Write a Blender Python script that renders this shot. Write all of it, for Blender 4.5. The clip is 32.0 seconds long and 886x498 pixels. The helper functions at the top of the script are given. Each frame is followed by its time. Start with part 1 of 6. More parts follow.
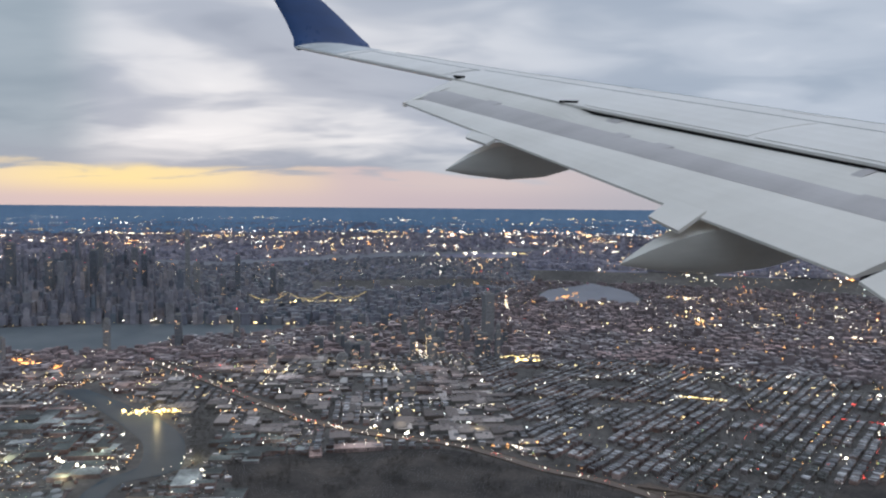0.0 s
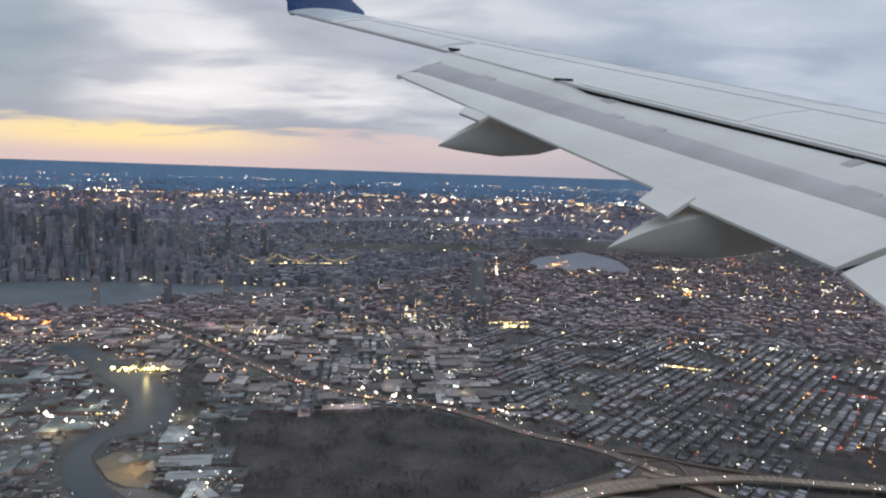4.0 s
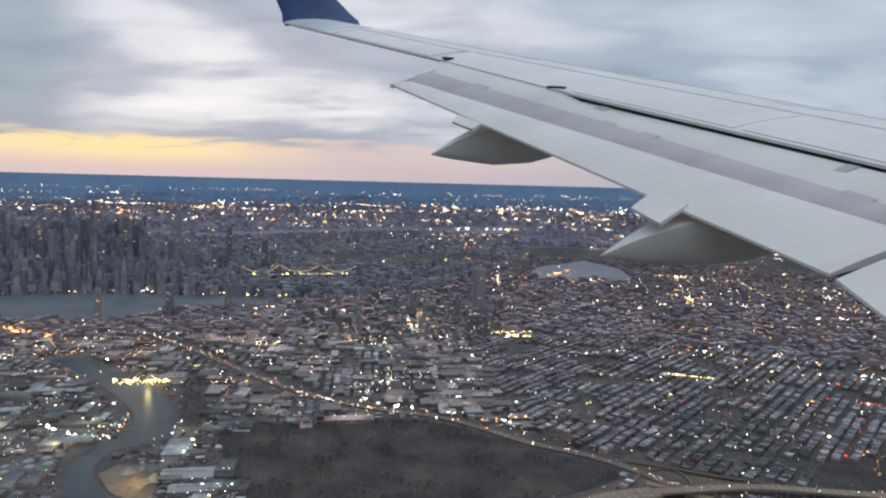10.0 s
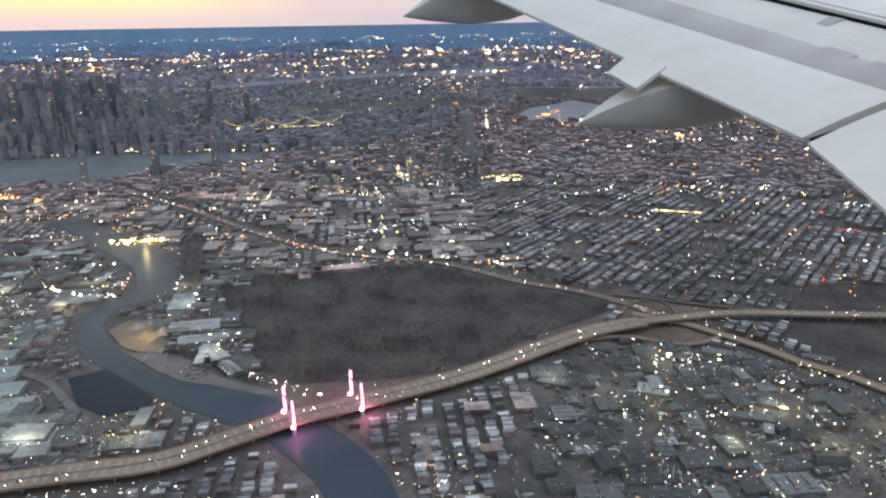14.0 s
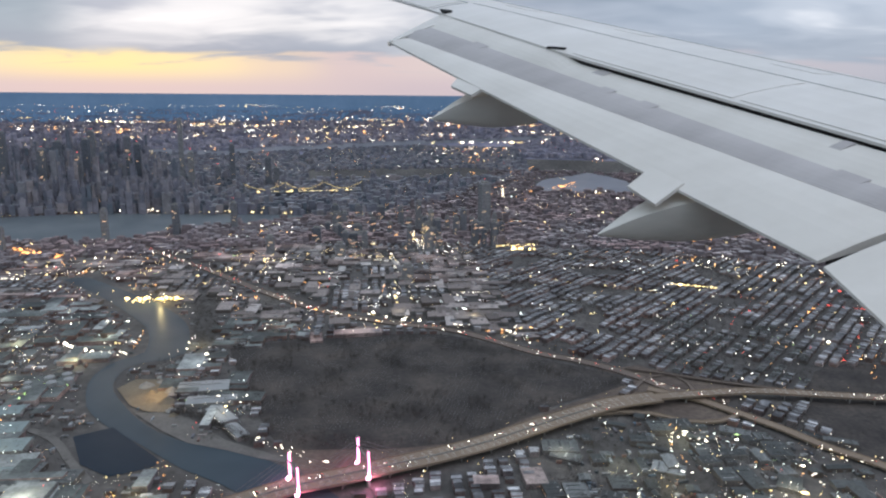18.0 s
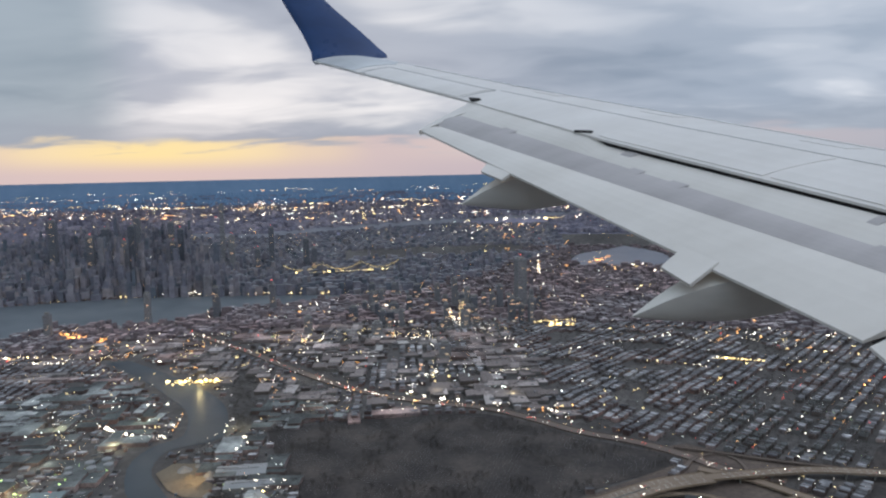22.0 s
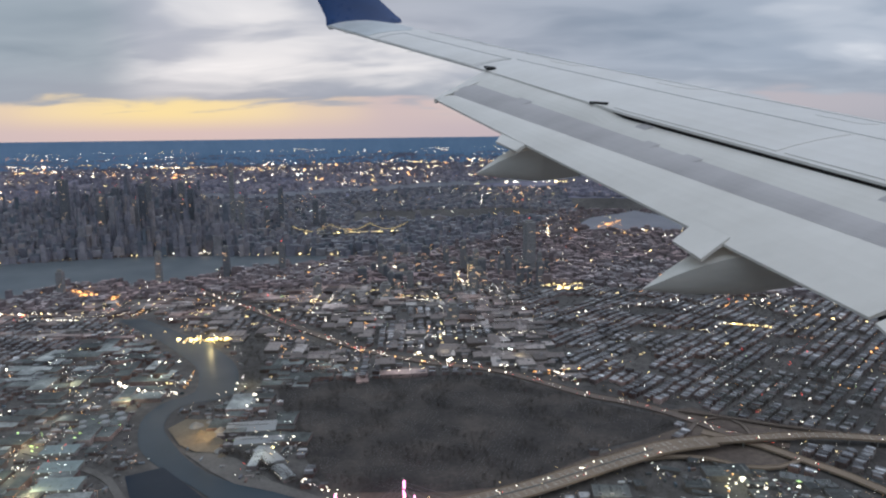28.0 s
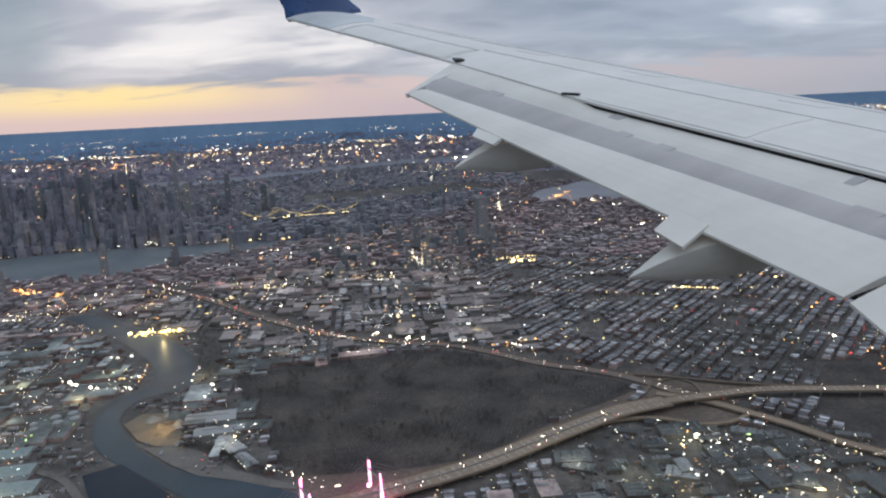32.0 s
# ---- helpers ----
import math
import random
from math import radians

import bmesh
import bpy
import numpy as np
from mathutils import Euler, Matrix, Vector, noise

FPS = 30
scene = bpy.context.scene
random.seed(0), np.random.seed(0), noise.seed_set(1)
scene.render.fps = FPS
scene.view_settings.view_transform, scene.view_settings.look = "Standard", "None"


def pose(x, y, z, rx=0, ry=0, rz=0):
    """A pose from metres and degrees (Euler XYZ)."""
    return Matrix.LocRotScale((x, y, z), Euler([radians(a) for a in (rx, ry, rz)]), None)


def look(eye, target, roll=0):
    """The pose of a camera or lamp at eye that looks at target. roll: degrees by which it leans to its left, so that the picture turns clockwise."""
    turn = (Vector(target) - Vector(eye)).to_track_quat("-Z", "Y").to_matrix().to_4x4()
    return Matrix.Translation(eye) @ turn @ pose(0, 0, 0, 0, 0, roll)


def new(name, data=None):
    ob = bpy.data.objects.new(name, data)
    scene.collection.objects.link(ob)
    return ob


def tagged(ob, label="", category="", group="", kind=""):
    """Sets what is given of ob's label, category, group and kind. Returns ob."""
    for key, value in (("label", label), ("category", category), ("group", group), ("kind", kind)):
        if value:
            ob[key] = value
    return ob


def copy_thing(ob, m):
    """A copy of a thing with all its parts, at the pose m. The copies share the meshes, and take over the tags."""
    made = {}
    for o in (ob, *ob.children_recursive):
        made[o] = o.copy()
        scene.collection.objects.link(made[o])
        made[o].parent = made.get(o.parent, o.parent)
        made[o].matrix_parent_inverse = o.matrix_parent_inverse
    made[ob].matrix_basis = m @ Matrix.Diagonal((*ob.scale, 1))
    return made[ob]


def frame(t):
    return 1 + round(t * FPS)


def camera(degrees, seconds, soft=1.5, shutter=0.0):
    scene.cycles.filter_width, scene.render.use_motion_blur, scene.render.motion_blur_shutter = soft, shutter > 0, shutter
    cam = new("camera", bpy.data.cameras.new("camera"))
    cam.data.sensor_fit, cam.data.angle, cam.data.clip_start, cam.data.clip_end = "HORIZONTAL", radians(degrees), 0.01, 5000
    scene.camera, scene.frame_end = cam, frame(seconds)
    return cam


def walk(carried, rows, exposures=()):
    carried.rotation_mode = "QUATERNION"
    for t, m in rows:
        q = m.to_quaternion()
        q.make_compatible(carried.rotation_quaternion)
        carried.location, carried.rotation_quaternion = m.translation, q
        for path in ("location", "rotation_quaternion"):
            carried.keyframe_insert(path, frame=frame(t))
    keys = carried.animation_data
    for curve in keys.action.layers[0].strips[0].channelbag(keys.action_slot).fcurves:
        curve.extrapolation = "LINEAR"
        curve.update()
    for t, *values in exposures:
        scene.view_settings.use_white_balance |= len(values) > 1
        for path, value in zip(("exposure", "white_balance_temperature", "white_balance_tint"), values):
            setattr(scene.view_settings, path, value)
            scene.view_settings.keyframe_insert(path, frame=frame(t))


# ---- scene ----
# The aircraft hangs still over the city; the camera is held at one of its windows.
ALT = 550.0
cam = camera(64.86, 32.0, soft=2.25, shutter=0.0)

# seconds, place from the seat (m), yaw to the left, pitch up, roll (degrees)
PATH = [
    (0.0, -0.056, -0.001, -0.404, 14.41, -3.41, 0.50),
    (0.5, -0.098, -0.019, -0.337, 15.71, -3.15, 2.27),
    (1.0, -0.052, 0.021, -0.393, 14.26, -3.14, 1.81),
    (1.5, -0.072, 0.023, -0.362, 13.05, -4.22, 2.23),
    (2.0, -0.044, 0.089, -0.474, 13.39, -4.28, 1.28),
    (2.5, -0.025, 0.059, -0.414, 13.16, -6.07, 2.78),
    (3.0, -0.033, 0.035, -0.401, 13.05, -3.65, 1.31),
    (3.5, -0.048, -0.019, -0.310, 13.49, -6.25, 1.84),
    (5.5, -0.040, 0.005, -0.363, 13.82, -5.30, 2.20),
    (6.0, -0.044, 0.057, -0.491, 13.84, -4.40, 3.44),
    (6.5, -0.055, 0.016, -0.436, 14.37, -4.99, 3.56),
    (7.0, -0.050, 0.021, -0.459, 14.16, -4.76, 3.09),
    (7.5, -0.058, -0.004, -0.416, 14.33, -5.21, 2.83),
    (8.0, -0.034, 0.028, -0.440, 13.82, -4.73, 2.71),
    (8.5, -0.024, 0.011, -0.335, 13.40, -4.64, 1.81),
    (9.0, 0.005, 0.032, -0.323, 13.78, -5.04, 1.14),
    (9.5, 0.006, 0.026, -0.302, 13.62, -5.54, 1.36),
    (10.0, 0.007, 0.035, -0.317, 13.76, -5.46, 1.50),
    (10.5, -0.024, -0.128, -0.299, 14.27, -7.98, 1.39),
    (11.0, -0.031, -0.154, -0.344, 13.54, -8.13, 2.05),
    (11.5, -0.030, -0.145, -0.332, 13.36, -9.03, 2.02),
    (12.0, 0.104, 0.070, -0.251, 14.99, -10.11, -0.51),
    (12.5, 0.106, 0.078, -0.241, 15.12, -13.08, -0.55),
    (13.0, 0.107, 0.081, -0.218, 14.08, -16.60, -0.95),
    (13.5, 0.083, 0.061, -0.167, 13.09, -18.22, -0.70),
    (15.5, 0.084, 0.061, -0.049, 12.79, -14.37, -2.21),
    (16.0, 0.070, 0.055, 0.015, 13.17, -12.48, -2.71),
    (16.5, 0.046, 0.045, 0.039, 13.36, -11.96, -1.15),
    (17.0, 0.050, 0.027, 0.051, 14.27, -12.52, -1.49),
    (17.5, 0.032, 0.018, 0.098, 14.12, -11.82, -0.55),
    (18.0, 0.041, -0.005, 0.130, 14.04, -12.47, 0.50),
    (18.5, 0.031, -0.014, 0.146, 13.88, -11.50, -0.18),
    (19.0, 0.043, -0.020, 0.187, 14.49, -10.45, -0.88),
    (19.5, 0.056, 0.001, 0.169, 14.63, -9.80, -1.18),
    (20.0, 0.081, -0.005, 0.203, 14.83, -9.35, -1.32),
    (20.5, 0.085, 0.021, 0.157, 15.10, -8.33, -0.24),
    (21.0, 0.076, 0.010, 0.211, 14.83, -7.23, 0.38),
    (21.5, 0.075, 0.019, 0.153, 14.98, -6.54, 0.56),
    (22.0, 0.069, -0.009, 0.187, 17.00, -6.13, -1.27),
    (22.5, 0.061, 0.002, 0.137, 19.29, -6.04, -1.39),
    (23.0, 0.064, -0.018, 0.179, 20.60, -7.01, -0.83),
    (23.5, 0.063, -0.005, 0.118, 19.83, -6.76, -0.28),
    (24.0, 0.053, 0.003, 0.124, 19.70, -8.17, -0.56),
    (24.5, 0.055, -0.010, 0.133, 18.65, -9.18, -0.59),
    (25.0, 0.066, -0.043, 0.226, 18.18, -10.16, -0.67),
    (25.5, 0.069, -0.008, 0.156, 17.36, -9.43, -0.44),
    (27.5, 0.069, -0.057, 0.166, 18.26, -8.35, -0.45),
    (28.0, 0.053, -0.107, 0.259, 17.79, -9.20, -0.69),
    (28.5, 0.072, -0.102, 0.228, 17.88, -9.59, -1.25),
    (29.0, 0.059, -0.136, 0.328, 16.45, -6.05, -1.36),
    (29.5, 0.033, -0.226, 0.384, 16.19, -8.00, -1.78),
    (30.0, -0.163, -0.342, 0.624, 13.93, -14.56, -0.62),
    (30.5, -0.220, -0.376, 0.678, 13.72, -16.41, -0.67),
    (31.0, -0.188, -0.349, 0.584, 14.54, -12.70, -2.01),
    (31.5, -0.127, -0.284, 0.457, 14.43, -12.40, -2.71),
    (32.0, -0.173, -0.236, 0.432, 13.95, -11.15, -2.86),
]


def held(x, y, z, yaw, pitch, roll):
    a, b = radians(yaw), radians(pitch)
    eye = Vector((x, y, z + ALT))
    return look(eye, eye + Vector((-math.sin(a) * math.cos(b), math.cos(a) * math.cos(b), math.sin(b))), roll)


walk(cam, [(t, held(*row)) for t, *row in PATH], exposures=[(0.0, 0.0), (6.0, 0.05), (9.0, 0.05), (11.0, 0.05), (12.5, 0.3), (13.5, 0.36), (16.0, 0.26), (18.0, 0.17), (20.0, 0.0), (24.0, -0.02), (28.0, -0.08), (30.0, -0.09), (32.0, 0.0)])

# ---- sky and sun ----
GLOW = radians(39.0)          # bearing of the sunset, left of +y
world = bpy.data.worlds.new("dusk_sky")
scene.world = world
world.use_nodes = True
wt = world.node_tree
wt.nodes.clear()


def wnode(kind, **inputs):
    n = wt.nodes.new(kind)
    for k, v in inputs.items():
        n.inputs[k.replace("_", " ")].default_value = v
    return n


def wmath(op, a, b=None, clamp=False):
    n = wt.nodes.new("ShaderNodeMath")
    n.operation, n.use_clamp = op, clamp
    for i, v in enumerate((a, b)):
        if v is None:
            continue
        if isinstance(v, (int, float)):
            n.inputs[i].default_value = v
        else:
            wt.links.new(v, n.inputs[i])
    return n.outputs[0]


def wramp(fac, stops, mode="EASE"):
    n = wt.nodes.new("ShaderNodeValToRGB")
    n.color_ramp.interpolation = mode
    els = n.color_ramp.elements
    while len(els) < len(stops):
        els.new(0.5)
    for e, (p, c) in zip(els, stops):
        e.position, e.color = p, (*c, 1)
    wt.links.new(fac, n.inputs[0])
    return n.outputs[0]


def wmix(fac, a, b, blend="MIX"):
    n = wt.nodes.new("ShaderNodeMix")
    n.data_type, n.blend_type = "RGBA", blend
    for i, v in ((0, fac), (6, a), (7, b)):
        if isinstance(v, (int, float)):
            n.inputs[i].default_value = v
        elif isinstance(v, tuple):
            n.inputs[i].default_value = (*v, 1)
        else:
            wt.links.new(v, n.inputs[i])
    return n.outputs[2]


coord = wnode("ShaderNodeTexCoord").outputs["Generated"]
sep = wnode("ShaderNodeSeparateXYZ")
wt.links.new(coord, sep.inputs[0])
dx, dy, dz = sep.outputs
# bearing towards the sunset: 1 at its heart, falling off to the sides
toward = wmath("ADD", wmath("MULTIPLY", dx, -math.sin(GLOW)), wmath("MULTIPLY", dy, math.cos(GLOW)))
# a flat cloud deck seen from below: streaks that close up towards the horizon
lift = wmath("ADD", wmath("MAXIMUM", dz, 0.0), 0.17)
flat = wnode("ShaderNodeCombineXYZ")
ca, sa = math.cos(0.25), math.sin(0.25)
wt.links.new(wmath("DIVIDE", wmath("ADD", wmath("MULTIPLY", dx, ca), wmath("MULTIPLY", dy, sa)), lift), flat.inputs[0])
wt.links.new(wmath("MULTIPLY", wmath("DIVIDE", wmath("SUBTRACT", wmath("MULTIPLY", dy, ca), wmath("MULTIPLY", dx, sa)), lift), 1.5), flat.inputs[1])
flat.inputs[2].default_value = 3.7
big = wnode("ShaderNodeTexNoise", Scale=0.62, Detail=2.0, Roughness=0.42, Distortion=0.35)
fine = wnode("ShaderNodeTexNoise", Scale=1.9, Detail=3.0, Roughness=0.5, Distortion=0.4)
for n in (big, fine):
    wt.links.new(flat.outputs[0], n.inputs["Vector"])
cloud = wmath("ADD", wmath("MULTIPLY", big.outputs[0], 0.74), wmath("MULTIPLY", fine.outputs[0], 0.26))
deck = wramp(cloud, [(0.34, (0.26, 0.335, 0.435)), (0.47, (0.37, 0.445, 0.55)), (0.56, (0.49, 0.56, 0.66)), (0.64, (0.76, 0.81, 0.88))])
# cloud nearer the sunset takes a warm, lighter cast
BREAK = GLOW - radians(12.0)
opening = wmath("ADD", wmath("MULTIPLY", dx, -math.sin(BREAK)), wmath("MULTIPLY", dy, math.cos(BREAK)))
warm_side = wmath("POWER", wmath("MAXIMUM", opening, 0.0), 14.0)
deck = wmix(wmath("MULTIPLY", warm_side, 0.75), deck, wramp(cloud, [(0.35, (0.36, 0.37, 0.44)), (0.46, (0.54, 0.55, 0.61)), (0.57, (1.04, 1.00, 0.97))]))
# the deck thickens away from the sunset to the left
leftward = wmath("ADD", wmath("MULTIPLY", dx, -math.cos(GLOW)), wmath("MULTIPLY", dy, -math.sin(GLOW)))
deck = wmix(wramp(leftward, [(0.0, (0.08, 0.08, 0.08)), (0.085, (0.95, 0.95, 0.95))]), deck, wramp(cloud, [(0.36, (0.215, 0.29, 0.36)), (0.58, (0.34, 0.42, 0.49))]))
# the daylight through the deck is a soft lilac grey
deck = wmix(1.0, deck, (1.035, 1.015, 1.02), "MULTIPLY")
# the clear strip under the deck
edge = wmath("ADD", dz, wmath("MULTIPLY", wmath("SUBTRACT", fine.outputs[0], 0.5), 0.06))
# a dull blue bank lies along the foot of the deck
deck = wmix(wramp(edge, [(0.050, (0.7, 0.7, 0.7)), (0.105, (0, 0, 0))]), deck, (0.32, 0.37, 0.455))
strip_col = wramp(toward, [(0.35, (0.40, 0.44, 0.53)), (0.74, (0.52, 0.49, 0.54)), (0.90, (0.66, 0.56, 0.56)), (0.955, (0.65, 0.535, 0.54)), (0.980, (0.78, 0.63, 0.50)), (0.993, (0.90, 0.73, 0.46)), (1.0, (0.95, 0.77, 0.40))])
low_col = wramp(toward, [(0.35, (0.36, 0.41, 0.49)), (0.75, (0.48, 0.46, 0.51)), (0.92, (0.58, 0.49, 0.53)), (1.0, (0.66, 0.54, 0.54))])
strip = wmix(wramp(dz, [(0.006, (0, 0, 0)), (0.036, (1, 1, 1))]), low_col, strip_col)
sky_col = wmix(wramp(edge, [(0.040, (0, 0, 0)), (0.054, (1, 1, 1))]), strip, deck)
nishita = wnode("ShaderNodeTexSky")
nishita.sky_type, nishita.sun_disc = "NISHITA", False
nishita.sun_elevation, nishita.sun_rotation = radians(2.0), -GLOW
total = wmix(1.0, sky_col, wmix(1.0, nishita.outputs[0], (0.002, 0.002, 0.002), "MULTIPLY"), "ADD")
# an overcast sky is brighter overhead than low down
over = wramp(dz, [(0.0, (1, 1, 1)), (0.34, (1, 1, 1)), (0.8, (2.2, 2.1, 2.05))], "LINEAR")
total = wmix(1.0, total, over, "MULTIPLY")
bg = wnode("ShaderNodeBackground", Strength=1.0)
wt.links.new(total, bg.inputs[0])
wt.links.new(bg.outputs[0], wnode("ShaderNodeOutputWorld").inputs[0])

sun = new("sun", bpy.data.lights.new("sun", "SUN"))
sun.data.energy, sun.data.angle, sun.data.color = 0.6, radians(14), (1.0, 0.80, 0.62)
sun.matrix_world = look((0, 0, 900), (900 * math.sin(GLOW), -900 * math.cos(GLOW), 900 - 110))

# ---- materials ----


def nodes_of(name):
    m = bpy.data.materials.new(name)
    m.use_nodes = True
    t = m.node_tree
    return m, t, t.nodes["Principled BSDF"]


def noise_node(t, scale, detail=4.0, rough=0.55, vec=None):
    n = t.nodes.new("ShaderNodeTexNoise")
    n.inputs["Scale"].default_value, n.inputs["Detail"].default_value, n.inputs["Roughness"].default_value = scale, detail, rough
    if vec is not None:
        t.links.new(vec, n.inputs["Vector"])
    return n.outputs[0]


def ramp_node(t, fac, stops, mode="LINEAR"):
    n = t.nodes.new("ShaderNodeValToRGB")
    n.color_ramp.interpolation = mode
    els = n.color_ramp.elements
    while len(els) < len(stops):
        els.new(0.5)
    for e, (p, c) in zip(els, stops):
        e.position, e.color = p, (*c, 1)
    t.links.new(fac, n.inputs[0])
    return n.outputs[0]


def mix_node(t, fac, a, b, blend="MIX"):
    n = t.nodes.new("ShaderNodeMix")
    n.data_type, n.blend_type = "RGBA", blend
    for i, v in ((0, fac), (6, a), (7, b)):
        if isinstance(v, (int, float)):
            n.inputs[i].default_value = v
        elif isinstance(v, tuple):
            n.inputs[i].default_value = (*v, 1)
        else:
            t.links.new(v, n.inputs[i])
    return n.outputs[2]


def surface(name, stops, big=0.01, small=0.2, rough=0.85, metal=0.0, bump=0.0, bump_scale=1.0, share=0.5):
    """A painted, paved or grown surface: two scales of mottling in metres, and relief."""
    m, t, b = nodes_of(name)
    vec = t.nodes.new("ShaderNodeTexCoord").outputs["Object"]
    a, c = noise_node(t, big, 3.0, 0.55, vec), noise_node(t, small, 5.0, 0.6, vec)
    mx = t.nodes.new("ShaderNodeMath")
    mx.operation = "MULTIPLY_ADD"
    t.links.new(c, mx.inputs[0])
    mx.inputs[1].default_value = share
    s2 = t.nodes.new("ShaderNodeMath")
    s2.operation = "MULTIPLY"
    t.links.new(a, s2.inputs[0])
    s2.inputs[1].default_value = 1 - share
    t.links.new(s2.outputs[0], mx.inputs[2])
    t.links.new(ramp_node(t, mx.outputs[0], stops), b.inputs["Base Color"])
    b.inputs["Roughness"].default_value, b.inputs["Metallic"].default_value = rough, metal
    if bump:
        bp = t.nodes.new("ShaderNodeBump")
        bp.inputs["Strength"].default_value, bp.inputs["Distance"].default_value = bump, bump_scale
        t.links.new(c, bp.inputs["Height"])
        t.links.new(bp.outputs[0], b.inputs["Normal"])
    return m


def varied(name, stops, rough=0.85, small=0.15, per_object=False, quarter=0.0, drift=0.0):
    """Many alike pieces, each of its own shade, with mottling on top."""
    m, t, b = nodes_of(name)
    if per_object:
        rnd = t.nodes.new("ShaderNodeObjectInfo").outputs["Random"]
    else:
        rnd = t.nodes.new("ShaderNodeNewGeometry").outputs["Random Per Island"]
    col = ramp_node(t, rnd, stops)
    vec = t.nodes.new("ShaderNodeTexCoord").outputs["Object"]
    grain = ramp_node(t, noise_node(t, small, 4.0, 0.6, vec), [(0.3, (0.62, 0.62, 0.62)), (0.7, (1.2, 1.2, 1.2))])
    col = mix_node(t, 1.0, col, grain, "MULTIPLY")
    if quarter:
        wide = ramp_node(t, noise_node(t, quarter, 3.0, 0.6, vec), [(0.36, (0.50, 0.50, 0.52)), (0.52, (1.0, 1.0, 1.0)), (0.66, (1.75, 1.72, 1.68))])
        col = mix_node(t, 1.0, col, wide, "MULTIPLY")
    if drift:
        hue = ramp_node(t, noise_node(t, drift, 2.0, 0.5, vec), [(0.36, (0.93, 1.0, 1.0)), (0.5, (1.04, 0.99, 0.98)), (0.64, (1.20, 0.98, 0.93))])
        col = mix_node(t, 1.0, col, hue, "MULTIPLY")
    t.links.new(col, b.inputs["Base Color"])
    b.inputs["Roughness"].default_value = rough
    return m


def glowing(name, color, strength, uneven=True):
    m, t, b = nodes_of(name)
    b.inputs["Base Color"].default_value = (*color, 1)
    b.inputs["Emission Color"].default_value = (*color, 1)
    if uneven:
        rnd = t.nodes.new("ShaderNodeNewGeometry").outputs["Random Per Island"]
        t.links.new(ramp_node(t, rnd, [(0.0, (0.18 * strength,) * 3), (0.55, (0.65 * strength,) * 3), (0.85, (1.2 * strength,) * 3), (1.0, (2.0 * strength,) * 3)]), b.inputs["Emission Strength"])
    else:
        b.inputs["Emission Strength"].default_value = strength
    m.cycles.emission_sampling = "NONE"
    return m


M_GROUND = surface("city_ground", [(0.3, (0.040, 0.037, 0.035)), (0.5, (0.080, 0.073, 0.069)), (0.68, (0.155, 0.142, 0.132))], 0.004, 0.05, 0.95)
# Blue distance haze lives in the base colour and glow of the far land.
M_FAR = surface("far_hills_haze_blue", [(0.36, (0.060, 0.088, 0.150)), (0.62, (0.105, 0.140, 0.215))], 0.003, 0.010, 1.0)
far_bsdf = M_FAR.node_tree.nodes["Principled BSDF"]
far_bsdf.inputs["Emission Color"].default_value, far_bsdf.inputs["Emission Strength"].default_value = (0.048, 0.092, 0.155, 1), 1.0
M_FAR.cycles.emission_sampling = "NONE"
# Far ground, paled towards mauve in place of haze.
M_FARGROUND = surface("far_ground_hazed", [(0.35, (0.165, 0.168, 0.23)), (0.6, (0.26, 0.25, 0.325))], 0.004, 0.02, 1.0)
M_LAWN = surface("winter_grass", [(0.36, (0.023, 0.020, 0.020)), (0.5, (0.048, 0.041, 0.038)), (0.64, (0.085, 0.070, 0.061))], 0.011, 0.12, 1.0, share=0.4)
# Concrete carrying the sodium lamps' brown cast in its base colour.
M_ROADTOP = surface("concrete_lamp_warmed", [(0.3, (0.16, 0.12, 0.088)), (0.7, (0.27, 0.205, 0.15))], 0.01, 0.3, 0.9)
M_VERGE = surface("bare_verge", [(0.32, (0.060, 0.046, 0.040)), (0.5, (0.105, 0.080, 0.066)), (0.66, (0.16, 0.125, 0.10))], 0.012, 0.10, 1.0)
M_QUAY = surface("worn_quay", [(0.3, (0.085, 0.078, 0.072)), (0.7, (0.17, 0.158, 0.146))], 0.02, 0.15, 0.95)
# Worn asphalt with reddish lamplight mixed into its colour.
M_ASPHALT = surface("worn_asphalt_lamp_tint", [(0.3, (0.095, 0.073, 0.062)), (0.7, (0.18, 0.14, 0.115))], 0.012, 0.3, 0.9)
M_LINE = surface("lane_paint", [(0.3, (0.45, 0.44, 0.40)), (0.7, (0.62, 0.60, 0.55))], 0.05, 0.5, 0.8)
M_CONC = surface("weathered_concrete", [(0.3, (0.15, 0.145, 0.135)), (0.7, (0.30, 0.29, 0.27))], 0.03, 0.4, 0.9)
M_SAND = surface("gravel_yard", [(0.3, (0.11, 0.09, 0.065)), (0.7, (0.21, 0.17, 0.12))], 0.02, 0.2, 0.95)
M_WALLS = varied("house_walls", [(0.0, (0.115, 0.082, 0.072)), (0.3, (0.19, 0.145, 0.132)), (0.6, (0.265, 0.228, 0.218)), (1.0, (0.155, 0.137, 0.142))], 0.9, quarter=0.012, drift=0.0045)
M_ROOFS = varied("flat_roofs", [(0.0, (0.064, 0.062, 0.066)), (0.45, (0.160, 0.160, 0.168)), (0.8, (0.28, 0.282, 0.292)), (0.95, (0.39, 0.395, 0.41)), (1.0, (0.58, 0.585, 0.60))], 0.85, quarter=0.012)
M_SHED = varied("shed_roofs", [(0.0, (0.115, 0.094, 0.087)), (0.5, (0.245, 0.202, 0.187)), (0.85, (0.335, 0.285, 0.268)), (1.0, (0.48, 0.43, 0.41))], 0.85, quarter=0.012, drift=0.0045)
